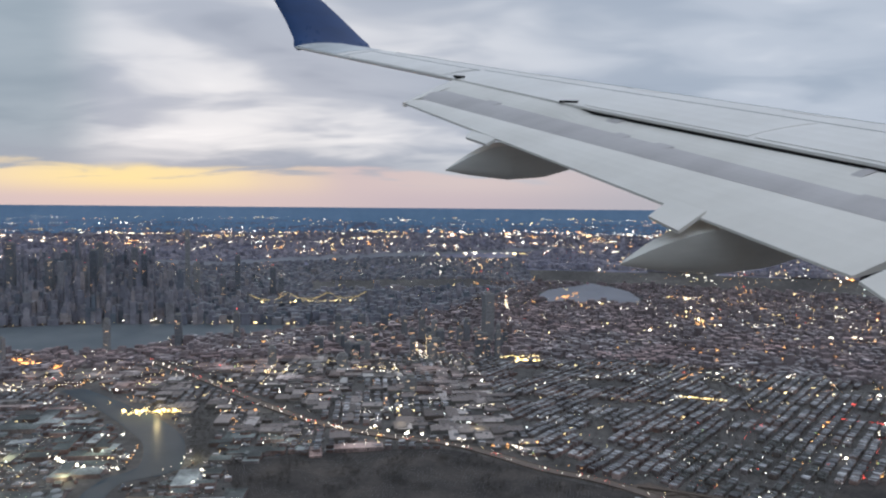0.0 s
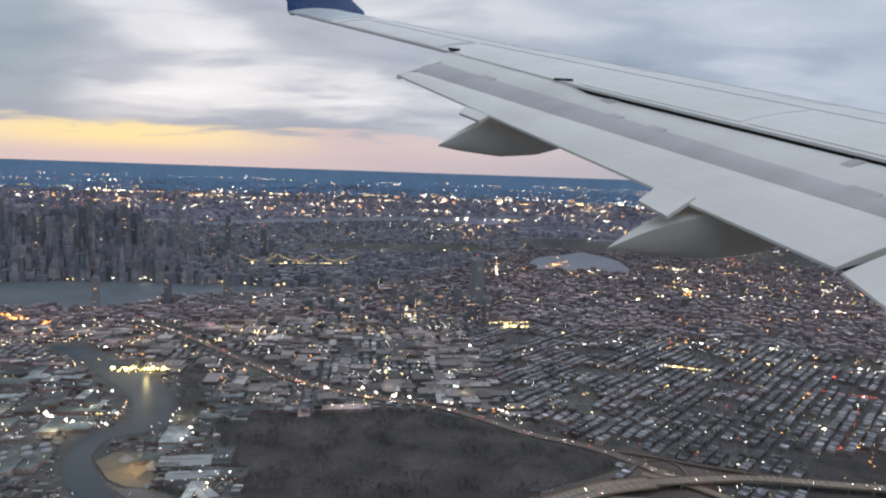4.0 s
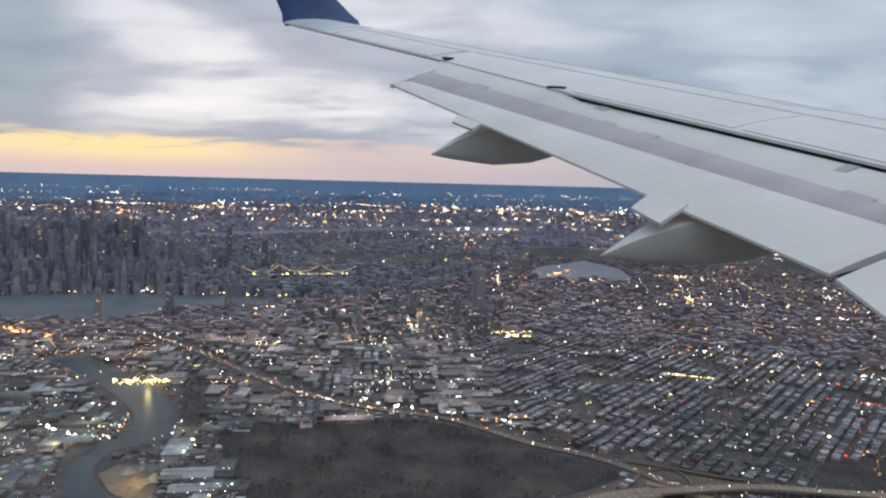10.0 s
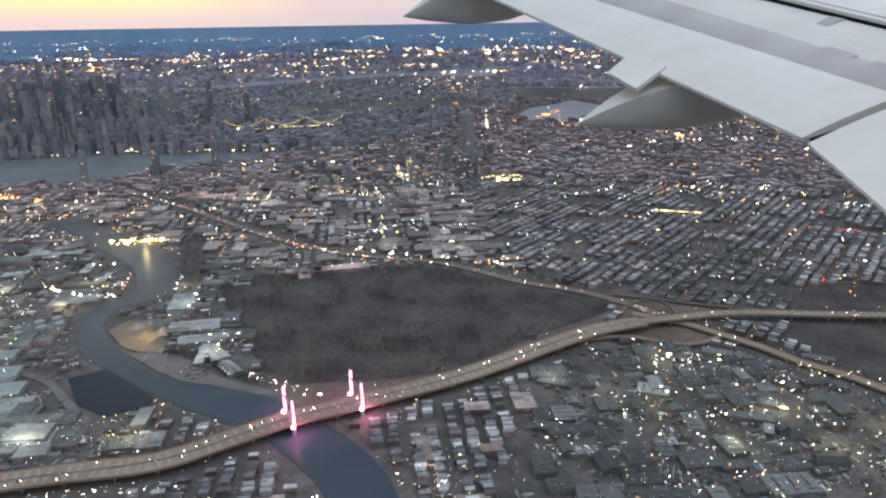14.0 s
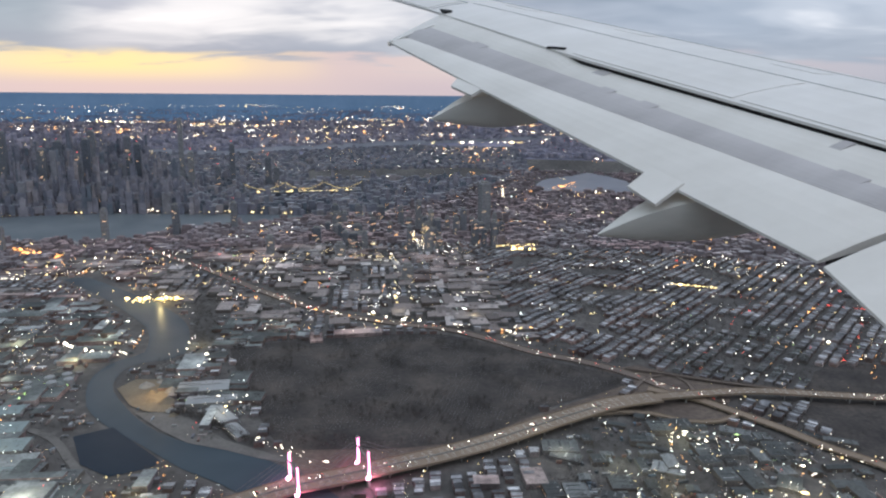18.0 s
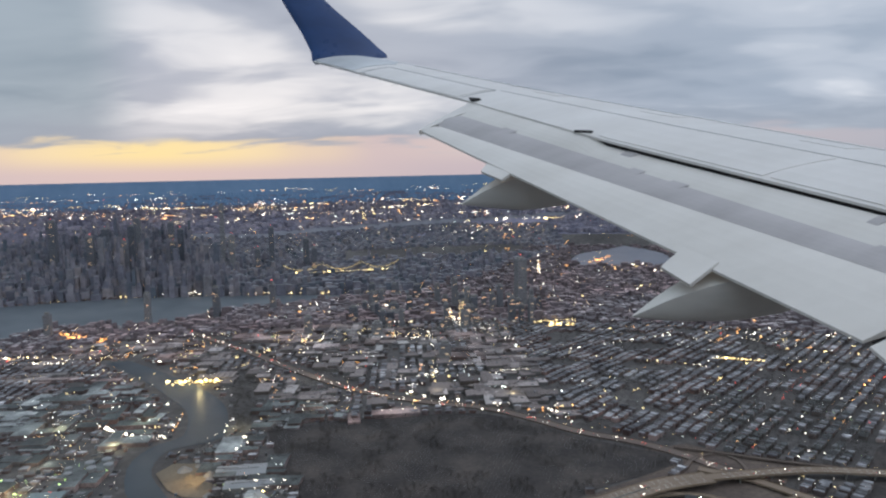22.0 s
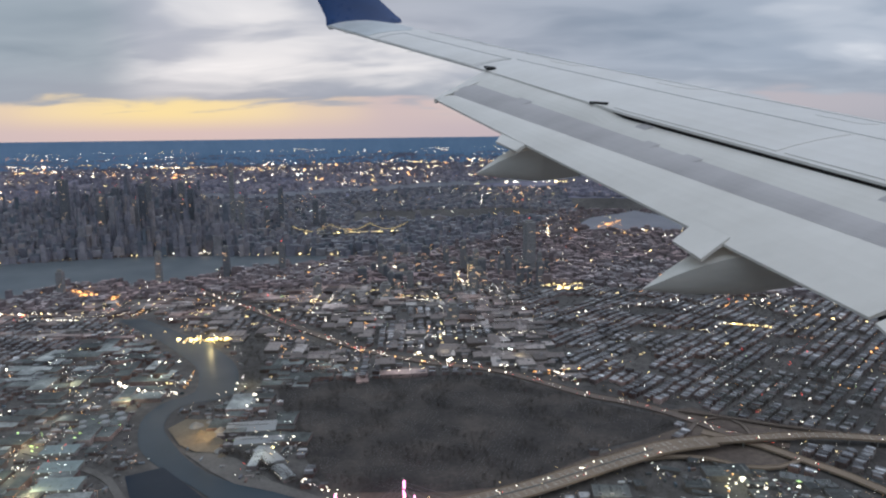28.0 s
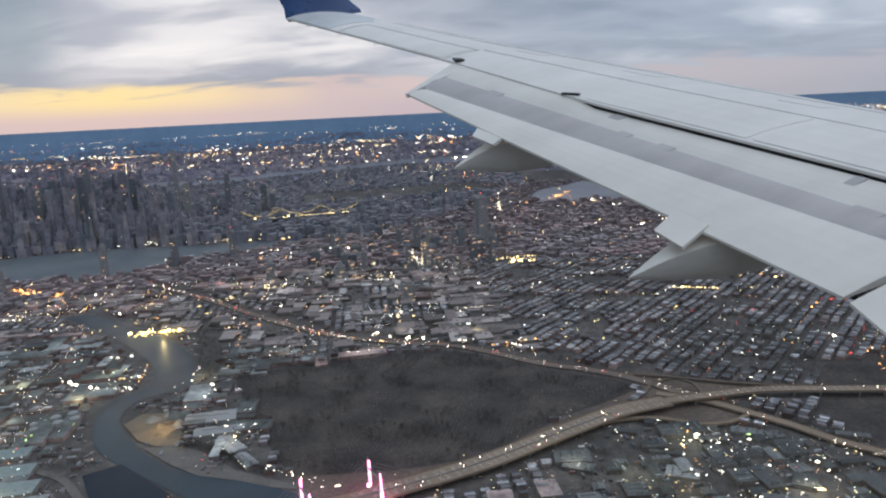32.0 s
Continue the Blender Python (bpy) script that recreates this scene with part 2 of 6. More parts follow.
# Creekside roofs, coloured grey-green for the cast of the yard lights.
M_SHED_COOL = varied("creek_roofs_lamp_tint", [(0.0, (0.050, 0.058, 0.057)), (0.5, (0.105, 0.118, 0.114)), (0.85, (0.20, 0.218, 0.212)), (1.0, (0.40, 0.42, 0.41))], 0.85, quarter=0.012)
# Island walls, paled and blued to carry the distance haze.
M_TOWER = varied("tower_walls_hazed", [(0.0, (0.125, 0.150, 0.180)), (0.2, (0.190, 0.188, 0.228)), (0.5, (0.248, 0.236, 0.275)), (0.78, (0.305, 0.280, 0.305)), (0.92, (0.34, 0.295, 0.295)), (1.0, (0.155, 0.18, 0.215))], 0.75, 0.03)
# The far town has a mauve haze mixed into its walls too.
M_FARTOWN = varied("far_town_hazed", [(0.0, (0.23, 0.225, 0.285)), (0.5, (0.31, 0.29, 0.345)), (1.0, (0.41, 0.375, 0.415))], 0.9, 0.03)
M_TOWER_ROOF = varied("tower_roofs", [(0.0, (0.12, 0.125, 0.14)), (1.0, (0.30, 0.31, 0.33))], 0.8, 0.05)
# Walls and roofs of the distant blocks, their colours lightened in place of haze.
M_D_WALLS = varied("hazed_distant_walls", [(0.0, (0.140, 0.110, 0.116)), (0.4, (0.215, 0.172, 0.178)), (0.8, (0.295, 0.245, 0.25)), (1.0, (0.17, 0.150, 0.172))], 0.9)
M_D_ROOFS = varied("hazed_distant_roofs", [(0.0, (0.185, 0.154, 0.160)), (0.5, (0.265, 0.222, 0.228)), (0.9, (0.355, 0.305, 0.308)), (1.0, (0.50, 0.45, 0.455))], 0.85, quarter=0.008, drift=0.003)
M_O_WALLS = varied("brick_front", [(0.0, (0.09, 0.07, 0.06)), (0.5, (0.14, 0.125, 0.115)), (1.0, (0.19, 0.185, 0.18))], 0.9, 0.3, True)
M_O_ROOFS = varied("tar_roof", [(0.0, (0.042, 0.045, 0.047)), (0.4, (0.060, 0.066, 0.066)), (0.75, (0.105, 0.112, 0.112)), (0.92, (0.19, 0.20, 0.20)), (1.0, (0.40, 0.41, 0.42))], 0.85, 0.25, True)
M_W_ROOFS = varied("works_roof", [(0.0, (0.105, 0.088, 0.083)), (0.5, (0.225, 0.188, 0.176)), (0.85, (0.345, 0.298, 0.28)), (1.0, (0.50, 0.45, 0.43))], 0.85, 0.15, True)
M_O_TOWER = varied("curtain_wall", [(0.0, (0.10, 0.11, 0.135)), (0.5, (0.18, 0.185, 0.205)), (1.0, (0.28, 0.275, 0.28))], 0.5, 0.1, True)
M_PAINT_CAR = varied("car_paint", [(0.0, (0.03, 0.03, 0.035)), (0.4, (0.25, 0.25, 0.26)), (0.7, (0.6, 0.6, 0.6)), (1.0, (0.3, 0.05, 0.04))], 0.35, 2.0, True)
M_GLASS_DARK = surface("dark_glass", [(0.3, (0.02, 0.022, 0.026)), (0.7, (0.04, 0.042, 0.05))], 0.5, 2.0, 0.15)
M_STEEL = surface("painted_steel", [(0.3, (0.12, 0.12, 0.125)), (0.7, (0.22, 0.22, 0.225))], 0.2, 2.0, 0.5, 0.3)
M_TWIG = surface("bare_twigs", [(0.3, (0.034, 0.031, 0.028)), (0.7, (0.085, 0.075, 0.066))], 0.05, 0.5, 1.0)
M_GOODS = varied("trailers_and_goods", [(0.0, (0.06, 0.07, 0.075)), (0.3, (0.16, 0.16, 0.16)), (0.55, (0.34, 0.34, 0.33)), (0.75, (0.20, 0.11, 0.08)), (0.88, (0.09, 0.14, 0.19)), (1.0, (0.62, 0.62, 0.60))], 0.7, 0.4)
M_TEAL = surface("grey_green_sheet_roof", [(0.3, (0.15, 0.19, 0.19)), (0.7, (0.27, 0.32, 0.32))], 0.03, 0.3, 0.7)
M_STONE = varied("grave_stone", [(0.0, (0.10, 0.10, 0.10)), (1.0, (0.30, 0.30, 0.29))], 0.8, 1.0)

L_WHITE = glowing("lamp_white", (1.0, 0.91, 0.74), 7.0)
L_COOL = glowing("lamp_cool", (0.90, 1.0, 0.92), 5.0)
L_YELLOW = glowing("lamp_yellow", (1.0, 0.75, 0.32), 5.4)
L_AMBER = glowing("lamp_amber", (1.0, 0.46, 0.14), 4.6)
L_RED = glowing("lamp_red", (1.0, 0.10, 0.07), 2.6)
L_BLUE = glowing("lamp_blue", (0.10, 0.10, 1.0), 2.2)
L_GREEN = glowing("lamp_green", (0.65, 1.0, 0.35), 1.5)
L_SPAN = glowing("span_lamps", (1.0, 0.72, 0.26), 1.1, False)
L_PINK = glowing("floodlit_pink", (1.0, 0.30, 0.58), 4.6, False)
L_ROSE = glowing("lamp_rose", (1.0, 0.50, 0.72), 6.0, False)
M_PALE = surface("pale_sheet_roof", [(0.3, (0.20, 0.21, 0.212)), (0.7, (0.30, 0.31, 0.315))], 0.03, 0.4, 0.7)
L_DIM = glowing("window_glow", (1.0, 0.56, 0.30), 1.6)
L_ROOM = glowing("room_light", (1.0, 0.70, 0.42), 0.8)
L_PALE = glowing("pale_window_glow", (0.98, 0.88, 0.86), 2.2)


def water_material(name, lo, hi, gloss=0.3):
    m, t, b = nodes_of(name)
    vec = t.nodes.new("ShaderNodeTexCoord").outputs["Object"]
    col = ramp_node(t, noise_node(t, 0.006, 3.0, 0.5, vec), [(0.3, lo), (0.7, hi)])
    t.links.new(col, b.inputs["Base Color"])
    b.inputs["Roughness"].default_value, b.inputs["IOR"].default_value = 0.32, 1.22
    b.inputs["Specular IOR Level"].default_value = gloss
    bp = t.nodes.new("ShaderNodeBump")
    bp.inputs["Strength"].default_value, bp.inputs["Distance"].default_value = 0.25, 0.6
    t.links.new(noise_node(t, 0.09, 5.0, 0.6, vec), bp.inputs["Height"])
    t.links.new(bp.outputs[0], b.inputs["Normal"])
    return m


M_BASIN = water_material("basin_water", (0.010, 0.020, 0.034), (0.018, 0.032, 0.048), 0.08)
M_WATER = water_material("creek_water", (0.040, 0.056, 0.070), (0.060, 0.080, 0.096), 0.05)
# River and bay: the sky's grazing reflection is mixed into the base colour.
M_RIVER = water_material("river_water_sky_sheen", (0.10, 0.118, 0.132), (0.15, 0.168, 0.18))
M_FARWATER = water_material("far_water_sky_sheen", (0.19, 0.195, 0.22), (0.25, 0.25, 0.275))


def paint(name, lo, hi, rough=0.38, streak=1.0):
    """Aircraft paint: enamel with faint grime drawn out along the airflow, and fine pitting."""
    m, t, b = nodes_of(name)
    vec = t.nodes.new("ShaderNodeTexCoord").outputs["Object"]
    mp = t.nodes.new("ShaderNodeMapping")
    mp.inputs["Scale"].default_value = (0.4, 2.2, 2.2)
    t.links.new(vec, mp.inputs[0])
    s1, s2 = noise_node(t, 1.3, 4.0, 0.6, mp.outputs[0]), noise_node(t, 2.0, 6.0, 0.65, vec)
    a = ramp_node(t, s1, [(0.35, lo), (0.62, hi)])
    c = ramp_node(t, s2, [(0.3, (0.95, 0.95, 0.945)), (0.6, (1, 1, 1))])
    t.links.new(mix_node(t, streak, a, c, "MULTIPLY"), b.inputs["Base Color"])
    rr = ramp_node(t, s2, [(0.3, (rough + 0.14,) * 3), (0.7, (rough,) * 3)])
    t.links.new(rr, b.inputs["Roughness"])
    bp = t.nodes.new("ShaderNodeBump")
    bp.inputs["Strength"].default_value, bp.inputs["Distance"].default_value = 0.05, 0.01
    t.links.new(noise_node(t, 9.0, 3.0, 0.5, vec), bp.inputs["Height"])
    t.links.new(bp.outputs[0], b.inputs["Normal"])
    return m


M_WHITE = paint("wing_enamel", (0.66, 0.632, 0.602), (0.72, 0.692, 0.662))
M_FLAP = paint("flap_enamel", (0.645, 0.615, 0.575), (0.705, 0.675, 0.635), 0.5)
M_GREY = paint("grey_flap_band", (0.385, 0.360, 0.362), (0.46, 0.435, 0.435), 0.5)
M_TIPGREY = paint("tip_panel_grey", (0.50, 0.52, 0.53), (0.60, 0.62, 0.63), 0.4)
M_FAIRING = paint("fairing_grey", (0.58, 0.565, 0.53), (0.70, 0.685, 0.65), 0.45)
M_BLUE = paint("winglet_blue", (0.012, 0.046, 0.15), (0.020, 0.068, 0.21), 0.25, 0.6)
# Black of small parts, and of the sheets that paint shade into the wing's gaps.
M_DARK = surface("black_and_gap_shade", [(0.3, (0.010, 0.010, 0.011)), (0.7, (0.035, 0.034, 0.034))], 2.0, 14.0, 0.8)
M_SEAM = surface("sealant", [(0.3, (0.54, 0.54, 0.54)), (0.7, (0.64, 0.64, 0.64))], 2.0, 20.0, 0.8)
M_METAL = surface("bare_alloy", [(0.3, (0.45, 0.46, 0.47)), (0.7, (0.62, 0.63, 0.64))], 2.0, 20.0, 0.3, 0.9)

M_GASKET = surface("window_rubber", [(0.3, (0.035, 0.040, 0.040)), (0.7, (0.065, 0.070, 0.070))], 3.0, 40.0, 0.7)
M_CABIN = surface("cabin_plastic", [(0.3, (0.34, 0.43, 0.44)), (0.7, (0.41, 0.50, 0.51))], 3.0, 60.0, 0.6, 0.0, 0.05, 0.001)

# ---- building tools ----


def mesh_of(name, verts, faces, mats, index=None, smooth=False):
    me = bpy.data.meshes.new(name)
    me.from_pydata([tuple(map(float, v)) for v in verts], [], [tuple(map(int, f)) for f in faces])
    for m in mats if isinstance(mats, (list, tuple)) else [mats]:
        me.materials.append(m)
    if index is not None:
        me.polygons.foreach_set("material_index", np.asarray(index, np.int32))
    if smooth:
        me.polygons.foreach_set("use_smooth", np.ones(len(me.polygons), bool))
        me.set_sharp_from_angle(angle=radians(32))
    me.update()
    return me


def piece(name, verts, faces, mat, parent=None, label="", smooth=False):
    ob = new(name, mesh_of(name, verts, faces, mat, None, smooth))
    if parent is not None:
        ob.parent = parent
    return tagged(ob, label)


def part(name, bm, mat, parent=None, label=""):
    bmesh.ops.recalc_face_normals(bm, faces=bm.faces)
    me = bpy.data.meshes.new(name)
    bm.to_mesh(me)
    bm.free()
    me.materials.append(mat)
    ob = new(name, me)
    if parent is not None:
        ob.parent = parent
    return tagged(ob, label)


def empty(name, m, label, category, group="", kind=""):
    ob = new(name)
    ob.matrix_world = m
    return tagged(ob, label, category, group, kind)


def loft(sections, closed=True, caps=True):
    """Verts and faces of a skin over sections of equally many points."""
    n = len(sections[0])
    verts = [p for s in sections for p in s]
    faces = []
    for i in range(len(sections) - 1):
        for j in range(n if closed else n - 1):
            k = (j + 1) % n
            faces.append((i * n + j, i * n + k, (i + 1) * n + k, (i + 1) * n + j))
    if caps and closed:
        faces.append(tuple(range(n))[::-1])
        faces.append(tuple((len(sections) - 1) * n + j for j in range(n)))
    return verts, faces


def box_bm(w, d, h, x=0.0, y=0.0, z=0.0, bevel=0.0, taper=1.0):
    bm = bmesh.new()
    bmesh.ops.create_cube(bm, size=1.0)
    for v in bm.verts:
        k = taper if v.co.z > 0 else 1.0
        v.co = Vector((v.co.x * w * k + x, v.co.y * d * k + y, (v.co.z + 0.5) * h + z))
    if bevel:
        bmesh.ops.bevel(bm, geom=list(bm.edges), offset=bevel, segments=1, affect="EDGES")
    return bm


# The ground is flat round the flight; past NEAR it draws in and rises, so that all the distance to the horizon fits.
NEAR, DEEP = 2600.0, 2000.0


def place(x, y):
    """From true plan metres to the built ground: x, y, z and the local scale."""
    x, y = np.asarray(x, float), np.asarray(y, float)
    rt = np.maximum(np.hypot(x, y), 1e-6)
    r = np.where(rt <= NEAR, rt, NEAR + DEEP * (1 - np.exp(-(np.maximum(rt, NEAR) - NEAR) / DEEP)))
    s = r / rt
    return x * s, y * s, ALT * (1 - s), s


def inside(x, y, poly):
    x, y = np.asarray(x, float), np.asarray(y, float)
    hit = np.zeros(x.shape, bool)
    for (ax, ay), (bx, by) in zip(poly, poly[1:] + poly[:1]):
        if ay == by:
            continue
        cross = ((ay > y) != (by > y)) & (x < (bx - ax) * (y - ay) / (by - ay) + ax)
        hit ^= cross
    return hit


def near_line(x, y, line, far):
    x, y = np.asarray(x, float), np.asarray(y, float)
    hit = np.zeros(x.shape, bool)
    for (ax, ay), (bx, by) in zip(line, line[1:]):
        ux, uy = bx - ax, by - ay
        k = np.clip(((x - ax) * ux + (y - ay) * uy) / (ux * ux + uy * uy), 0, 1)
        hit |= np.hypot(x - ax - k * ux, y - ay - k * uy) < far
    return hit


def smooth_line(pts, step):
    """Even points along a Catmull-Rom curve through pts."""
    p = [np.array(q, float) for q in pts]
    p = [2 * p[0] - p[1]] + p + [2 * p[-1] - p[-2]]
    out = []
    for i in range(1, len(p) - 2):
        n = max(2, int(np.linalg.norm(p[i + 1] - p[i]) / step))
        for k in range(n):
            u = k / n
            out.append(0.5 * (2 * p[i] + (p[i + 1] - p[i - 1]) * u + (2 * p[i - 1] - 5 * p[i] + 4 * p[i + 1] - p[i + 2]) * u * u
                              + (3 * p[i] - p[i - 1] - 3 * p[i + 1] + p[i + 2]) * u ** 3))
    out.append(p[-2])
    return [tuple(q) for q in out]


# ---- plan of the city, in metres from the point under the aircraft ----
CEMETERY = [(-805, 1295), (-725, 1355), (-615, 1420), (-470, 1485), (-365, 1510), (-255, 1475), (-145, 1420), (-25, 1380), (40, 1370), (50, 1340),
            (5, 1280), (-75, 1205), (-135, 1120), (-185, 1050), (-245, 1000), (-330, 960), (-415, 935), (-470, 920), (-505, 930), (-575, 1005),
            (-670, 1120), (-760, 1230)]
FIELDS = [(375, 1170), (345, 1270), (385, 1400), (450, 1530), (650, 1580), (1200, 1540), (1200, 1000), (520, 1060)]
CREEK_W = [(-1590, 1680), (-1355, 1555), (-1160, 1430), (-1050, 1345), (-970, 1225), (-990, 1175), (-990, 1115), (-965, 1050),
           (-895, 965), (-835, 925), (-775, 895), (-710, 870), (-645, 840), (-595, 820), (-540, 805), (-485, 785), (-425, 760), (-300, 660),
           (-220, 480)]
CREEK_E = [(-1535, 1720), (-1290, 1605), (-1115, 1510), (-980, 1400), (-880, 1240), (-920, 1180), (-945, 1140), (-930, 1085),
           (-895, 1035), (-830, 985), (-780, 950), (-710, 915), (-635, 895), (-560, 890), (-495, 880), (-440, 860), (-375, 830), (-240, 720),
           (-140, 520)]
BASIN = [(-835, 865), (-795, 910), (-650, 835), (-650, 815), (-695, 775), (-760, 795)]
EAST_W = [(-3535, 1780), (-3080, 2150), (-2550, 2550), (-2375, 2665), (-2010, 2775), (-1635, 2885), (-1350, 2945), (-1055, 3185)]
EAST_E = [(-1940, 1035), (-2110, 1555), (-2200, 2030), (-2015, 2100), (-1825, 2165), (-1745, 2255), (-1775, 2475), (-1510, 2655), (-1305, 2850),
          (-1015, 3095)]
HUDSON_W = [(-5495, 4415), (-5610, 5335), (-5220, 6055), (-3775, 6010), (-3470, 6835), (-2995, 7580), (-2375, 8240), (-1675, 8985), (-755, 10225)]
HUDSON_E = [(-4900, 3925), (-5215, 4955), (-4825, 5590), (-3500, 5570), (-3165, 6225), (-2710, 6855), (-2185, 7580), (-1550, 8330), (-695, 9405)]
BAY = [(-500, 4360), (-480, 4630), (-410, 4830), (-330, 4935), (-215, 5195), (-75, 5010), (60, 4740), (135, 4225), (5, 4095), (-100, 4240), (-200, 4060), (-300, 4155), (-380, 4000)]
WORKS = [(-1700, 560), (-1500, 1500), (-700, 1500), (-600, 900), (-500, 560)]
QUAY = [(-750, 1150), (-690, 960), (-610, 905), (-530, 935), (-700, 1150)]
YARD = [(-895, 1045), (-890, 1095), (-840, 1105), (-770, 1035), (-730, 985), (-780, 975), (-825, 990)]
BQE = [(-1100, 480), (-800, 560), (-640, 630), (-540, 675), (-475, 740), (-415, 805), (-360, 845), (-305, 890), (-235, 945), (-175, 1000), (-120,
       1060), (-60, 1125), (15, 1200), (95, 1250)]
BQE_EAST = [(95, 1250), (170, 1285), (255, 1320), (325, 1335), (420, 1345), (730, 1385), (1100, 1400)]
LIE = [(-1695, 2155), (-1385, 1975), (-1260, 1910), (-1020, 1760), (-855, 1665), (-720, 1600), (-590, 1565), (-490, 1550), (-375, 1545), (-260, 1500),
       (-150, 1445), (-50, 1420), (30, 1385), (85, 1350), (125, 1320), (190, 1300), (225, 1290)]
SPUR = [(80, 1300), (120, 1290), (170, 1275), (230, 1235), (295, 1190), (345, 1145), (410, 1105), (450, 1070), (535, 1020), (800, 960)]
CREEK = CREEK_W + CREEK_E[::-1]
EAST = EAST_W + EAST_E[::-1]
HUDSON = HUDSON_W + HUDSON_E[::-1]
VERGE = [(-500, 925), (-430, 865), (-400, 835), (-300, 910), (-170, 1020), (0, 1205), (50, 1335), (5, 1280), (-135, 1120), (-245, 1000), (-415, 935)]
FORK = [(-25, 1375), (65, 1435), (130, 1400), (235, 1380), (335, 1380), (255, 1330), (180, 1290), (230, 1245), (185, 1185), (115, 1180), (25, 1190), (20, 1225), (55, 1280), (55, 1365)]
QUAY_ROAD = [(-1075, 890), (-1025, 885), (-940, 870), (-860, 850), (-775, 795), (-710, 755)]
EMBANKMENT = [(-795, 965), (-755, 980), (-695, 975), (-590, 920), (-505, 900), (-455, 880), (-505, 880), (-570, 890), (-645, 895), (-710, 920)]
COPSE = [(-1150, 1685), (-1115, 1725), (-980, 1545), (-860, 1335), (-850, 1250), (-950, 1375)]
PARK = [(-1900, 4050), (-900, 4500), (-700, 5000), (-1100, 5300), (-2200, 4700)]


def open_ground(x, y, verge=14.0):
    """Where nothing is built: water, lawns and roads."""
    bad = inside(x, y, CEMETERY) | inside(x, y, COPSE) | inside(x, y, VERGE) | inside(x, y, FORK) | inside(x, y, FIELDS) | inside(x, y, CREEK) | inside(x, y, BASIN) | inside(x, y, EAST) | inside(x, y, HUDSON) | inside(x, y, BAY) | inside(x, y, YARD)
    bad |= near_line(x, y, BASIN + BASIN[:1], 6 + verge) | near_line(x, y, QUAY_ROAD, 6 + verge)
    bad |= near_line(x, y, CREEK_W, 8 + verge) | near_line(x, y, CREEK_E, 8 + verge)
    bad |= near_line(x, y, BQE, 26 + verge) | near_line(x, y, BQE_EAST, 15 + verge) | near_line(x, y, LIE, 16 + verge) | near_line(x, y, SPUR, 12 + verge)
    return bad


# ---- ground, water and lawns ----


def ground_sheet():
    az = np.radians(np.r_[np.arange(-180, -75, 7.5), np.arange(-75, 75, 1.0), np.arange(75, 180, 7.5)])
    rt = np.r_[0.0, np.arange(100, 2600, 100), np.geomspace(2600, 400000, 110)]
    A, R = np.meshgrid(az, rt)
    X, Y, Z, S = place(-R * np.sin(A), R * np.cos(A))
    V = np.stack([X, Y, Z], -1).reshape(-1, 3)
    n, F, idx = len(az), [], []
    for i in range(len(rt) - 1):
        for j in range(n):
            k = (j + 1) % n
            F.append((i * n + j, i * n + k, (i + 1) * n + k, (i + 1) * n + j))
            # ragged edges where the ground takes on the painted haze colours
            patchy = noise.noise(Vector((math.degrees(az[j]) * 0.16, math.log(rt[i] + 1) * 9.0, 4.0)))
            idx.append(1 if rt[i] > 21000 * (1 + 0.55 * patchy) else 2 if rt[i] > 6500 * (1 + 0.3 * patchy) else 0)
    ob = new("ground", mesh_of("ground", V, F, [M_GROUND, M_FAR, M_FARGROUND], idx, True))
    return tagged(ob, "dark city ground of streets and yards, its far parts painted with blue haze", "ground", kind="structure")


ground_sheet()


def sheet(name, poly, mat, label, category, up=1.2, step=0.12):
    """A level sheet over a plan outline, laid on the ground in narrow strips."""
    p = np.array(poly, float)
    a = np.degrees(np.arctan2(-p[:, 0], p[:, 1]))
    cols = np.arange(a.min() + 1e-4, a.max(), step)

    def spans(deg):
        w = np.array([-math.sin(radians(deg)), math.cos(radians(deg))])
        side = p @ np.array([w[1], -w[0]])
        along = p @ w
        out = []
        for i in range(len(p)):
            j = (i + 1) % len(p)
            if (side[i] > 0) != (side[j] > 0):
                k = side[i] / (side[i] - side[j])
                r = along[i] + k * (along[j] - along[i])
                if r > 0:
                    out.append(r)
        out.sort()
        return [(out[i], out[i + 1]) for i in range(0, len(out) - 1, 2)], w

    V, F = [], []

    def strip_quads(s0, w0, s1, w1):
        n = max(1, min(30, int((s0[1] - s0[0]) / 120) + 1))
        base = len(V)
        for k in range(n + 1):
            for (lo, hi), w in ((s0, w0), (s1, w1)):
                r = lo + (hi - lo) * k / n
                X, Y, Z, S = place(w[0] * r, w[1] * r)
                V.append((X, Y, Z + up * S + 0.4 * (S < 1)))
        for k in range(n):
            b = base + 2 * k
            F.append((b, b + 2, b + 3, b + 1))

    prev = None
    for c in cols:
        now = spans(c)
        if prev and len(prev[0]) == len(now[0]):
            for s0, s1 in zip(prev[0], now[0]):
                strip_quads(s0, prev[1], s1, now[1])
        elif prev:
            nxt = spans(c - step * 0.5)
            for s in nxt[0]:
                strip_quads(s, prev[1], s, now[1])
        prev = now
    me = mesh_of(name, V, F, mat, None, True)
    return tagged(new(name, me), label, category, kind="structure")


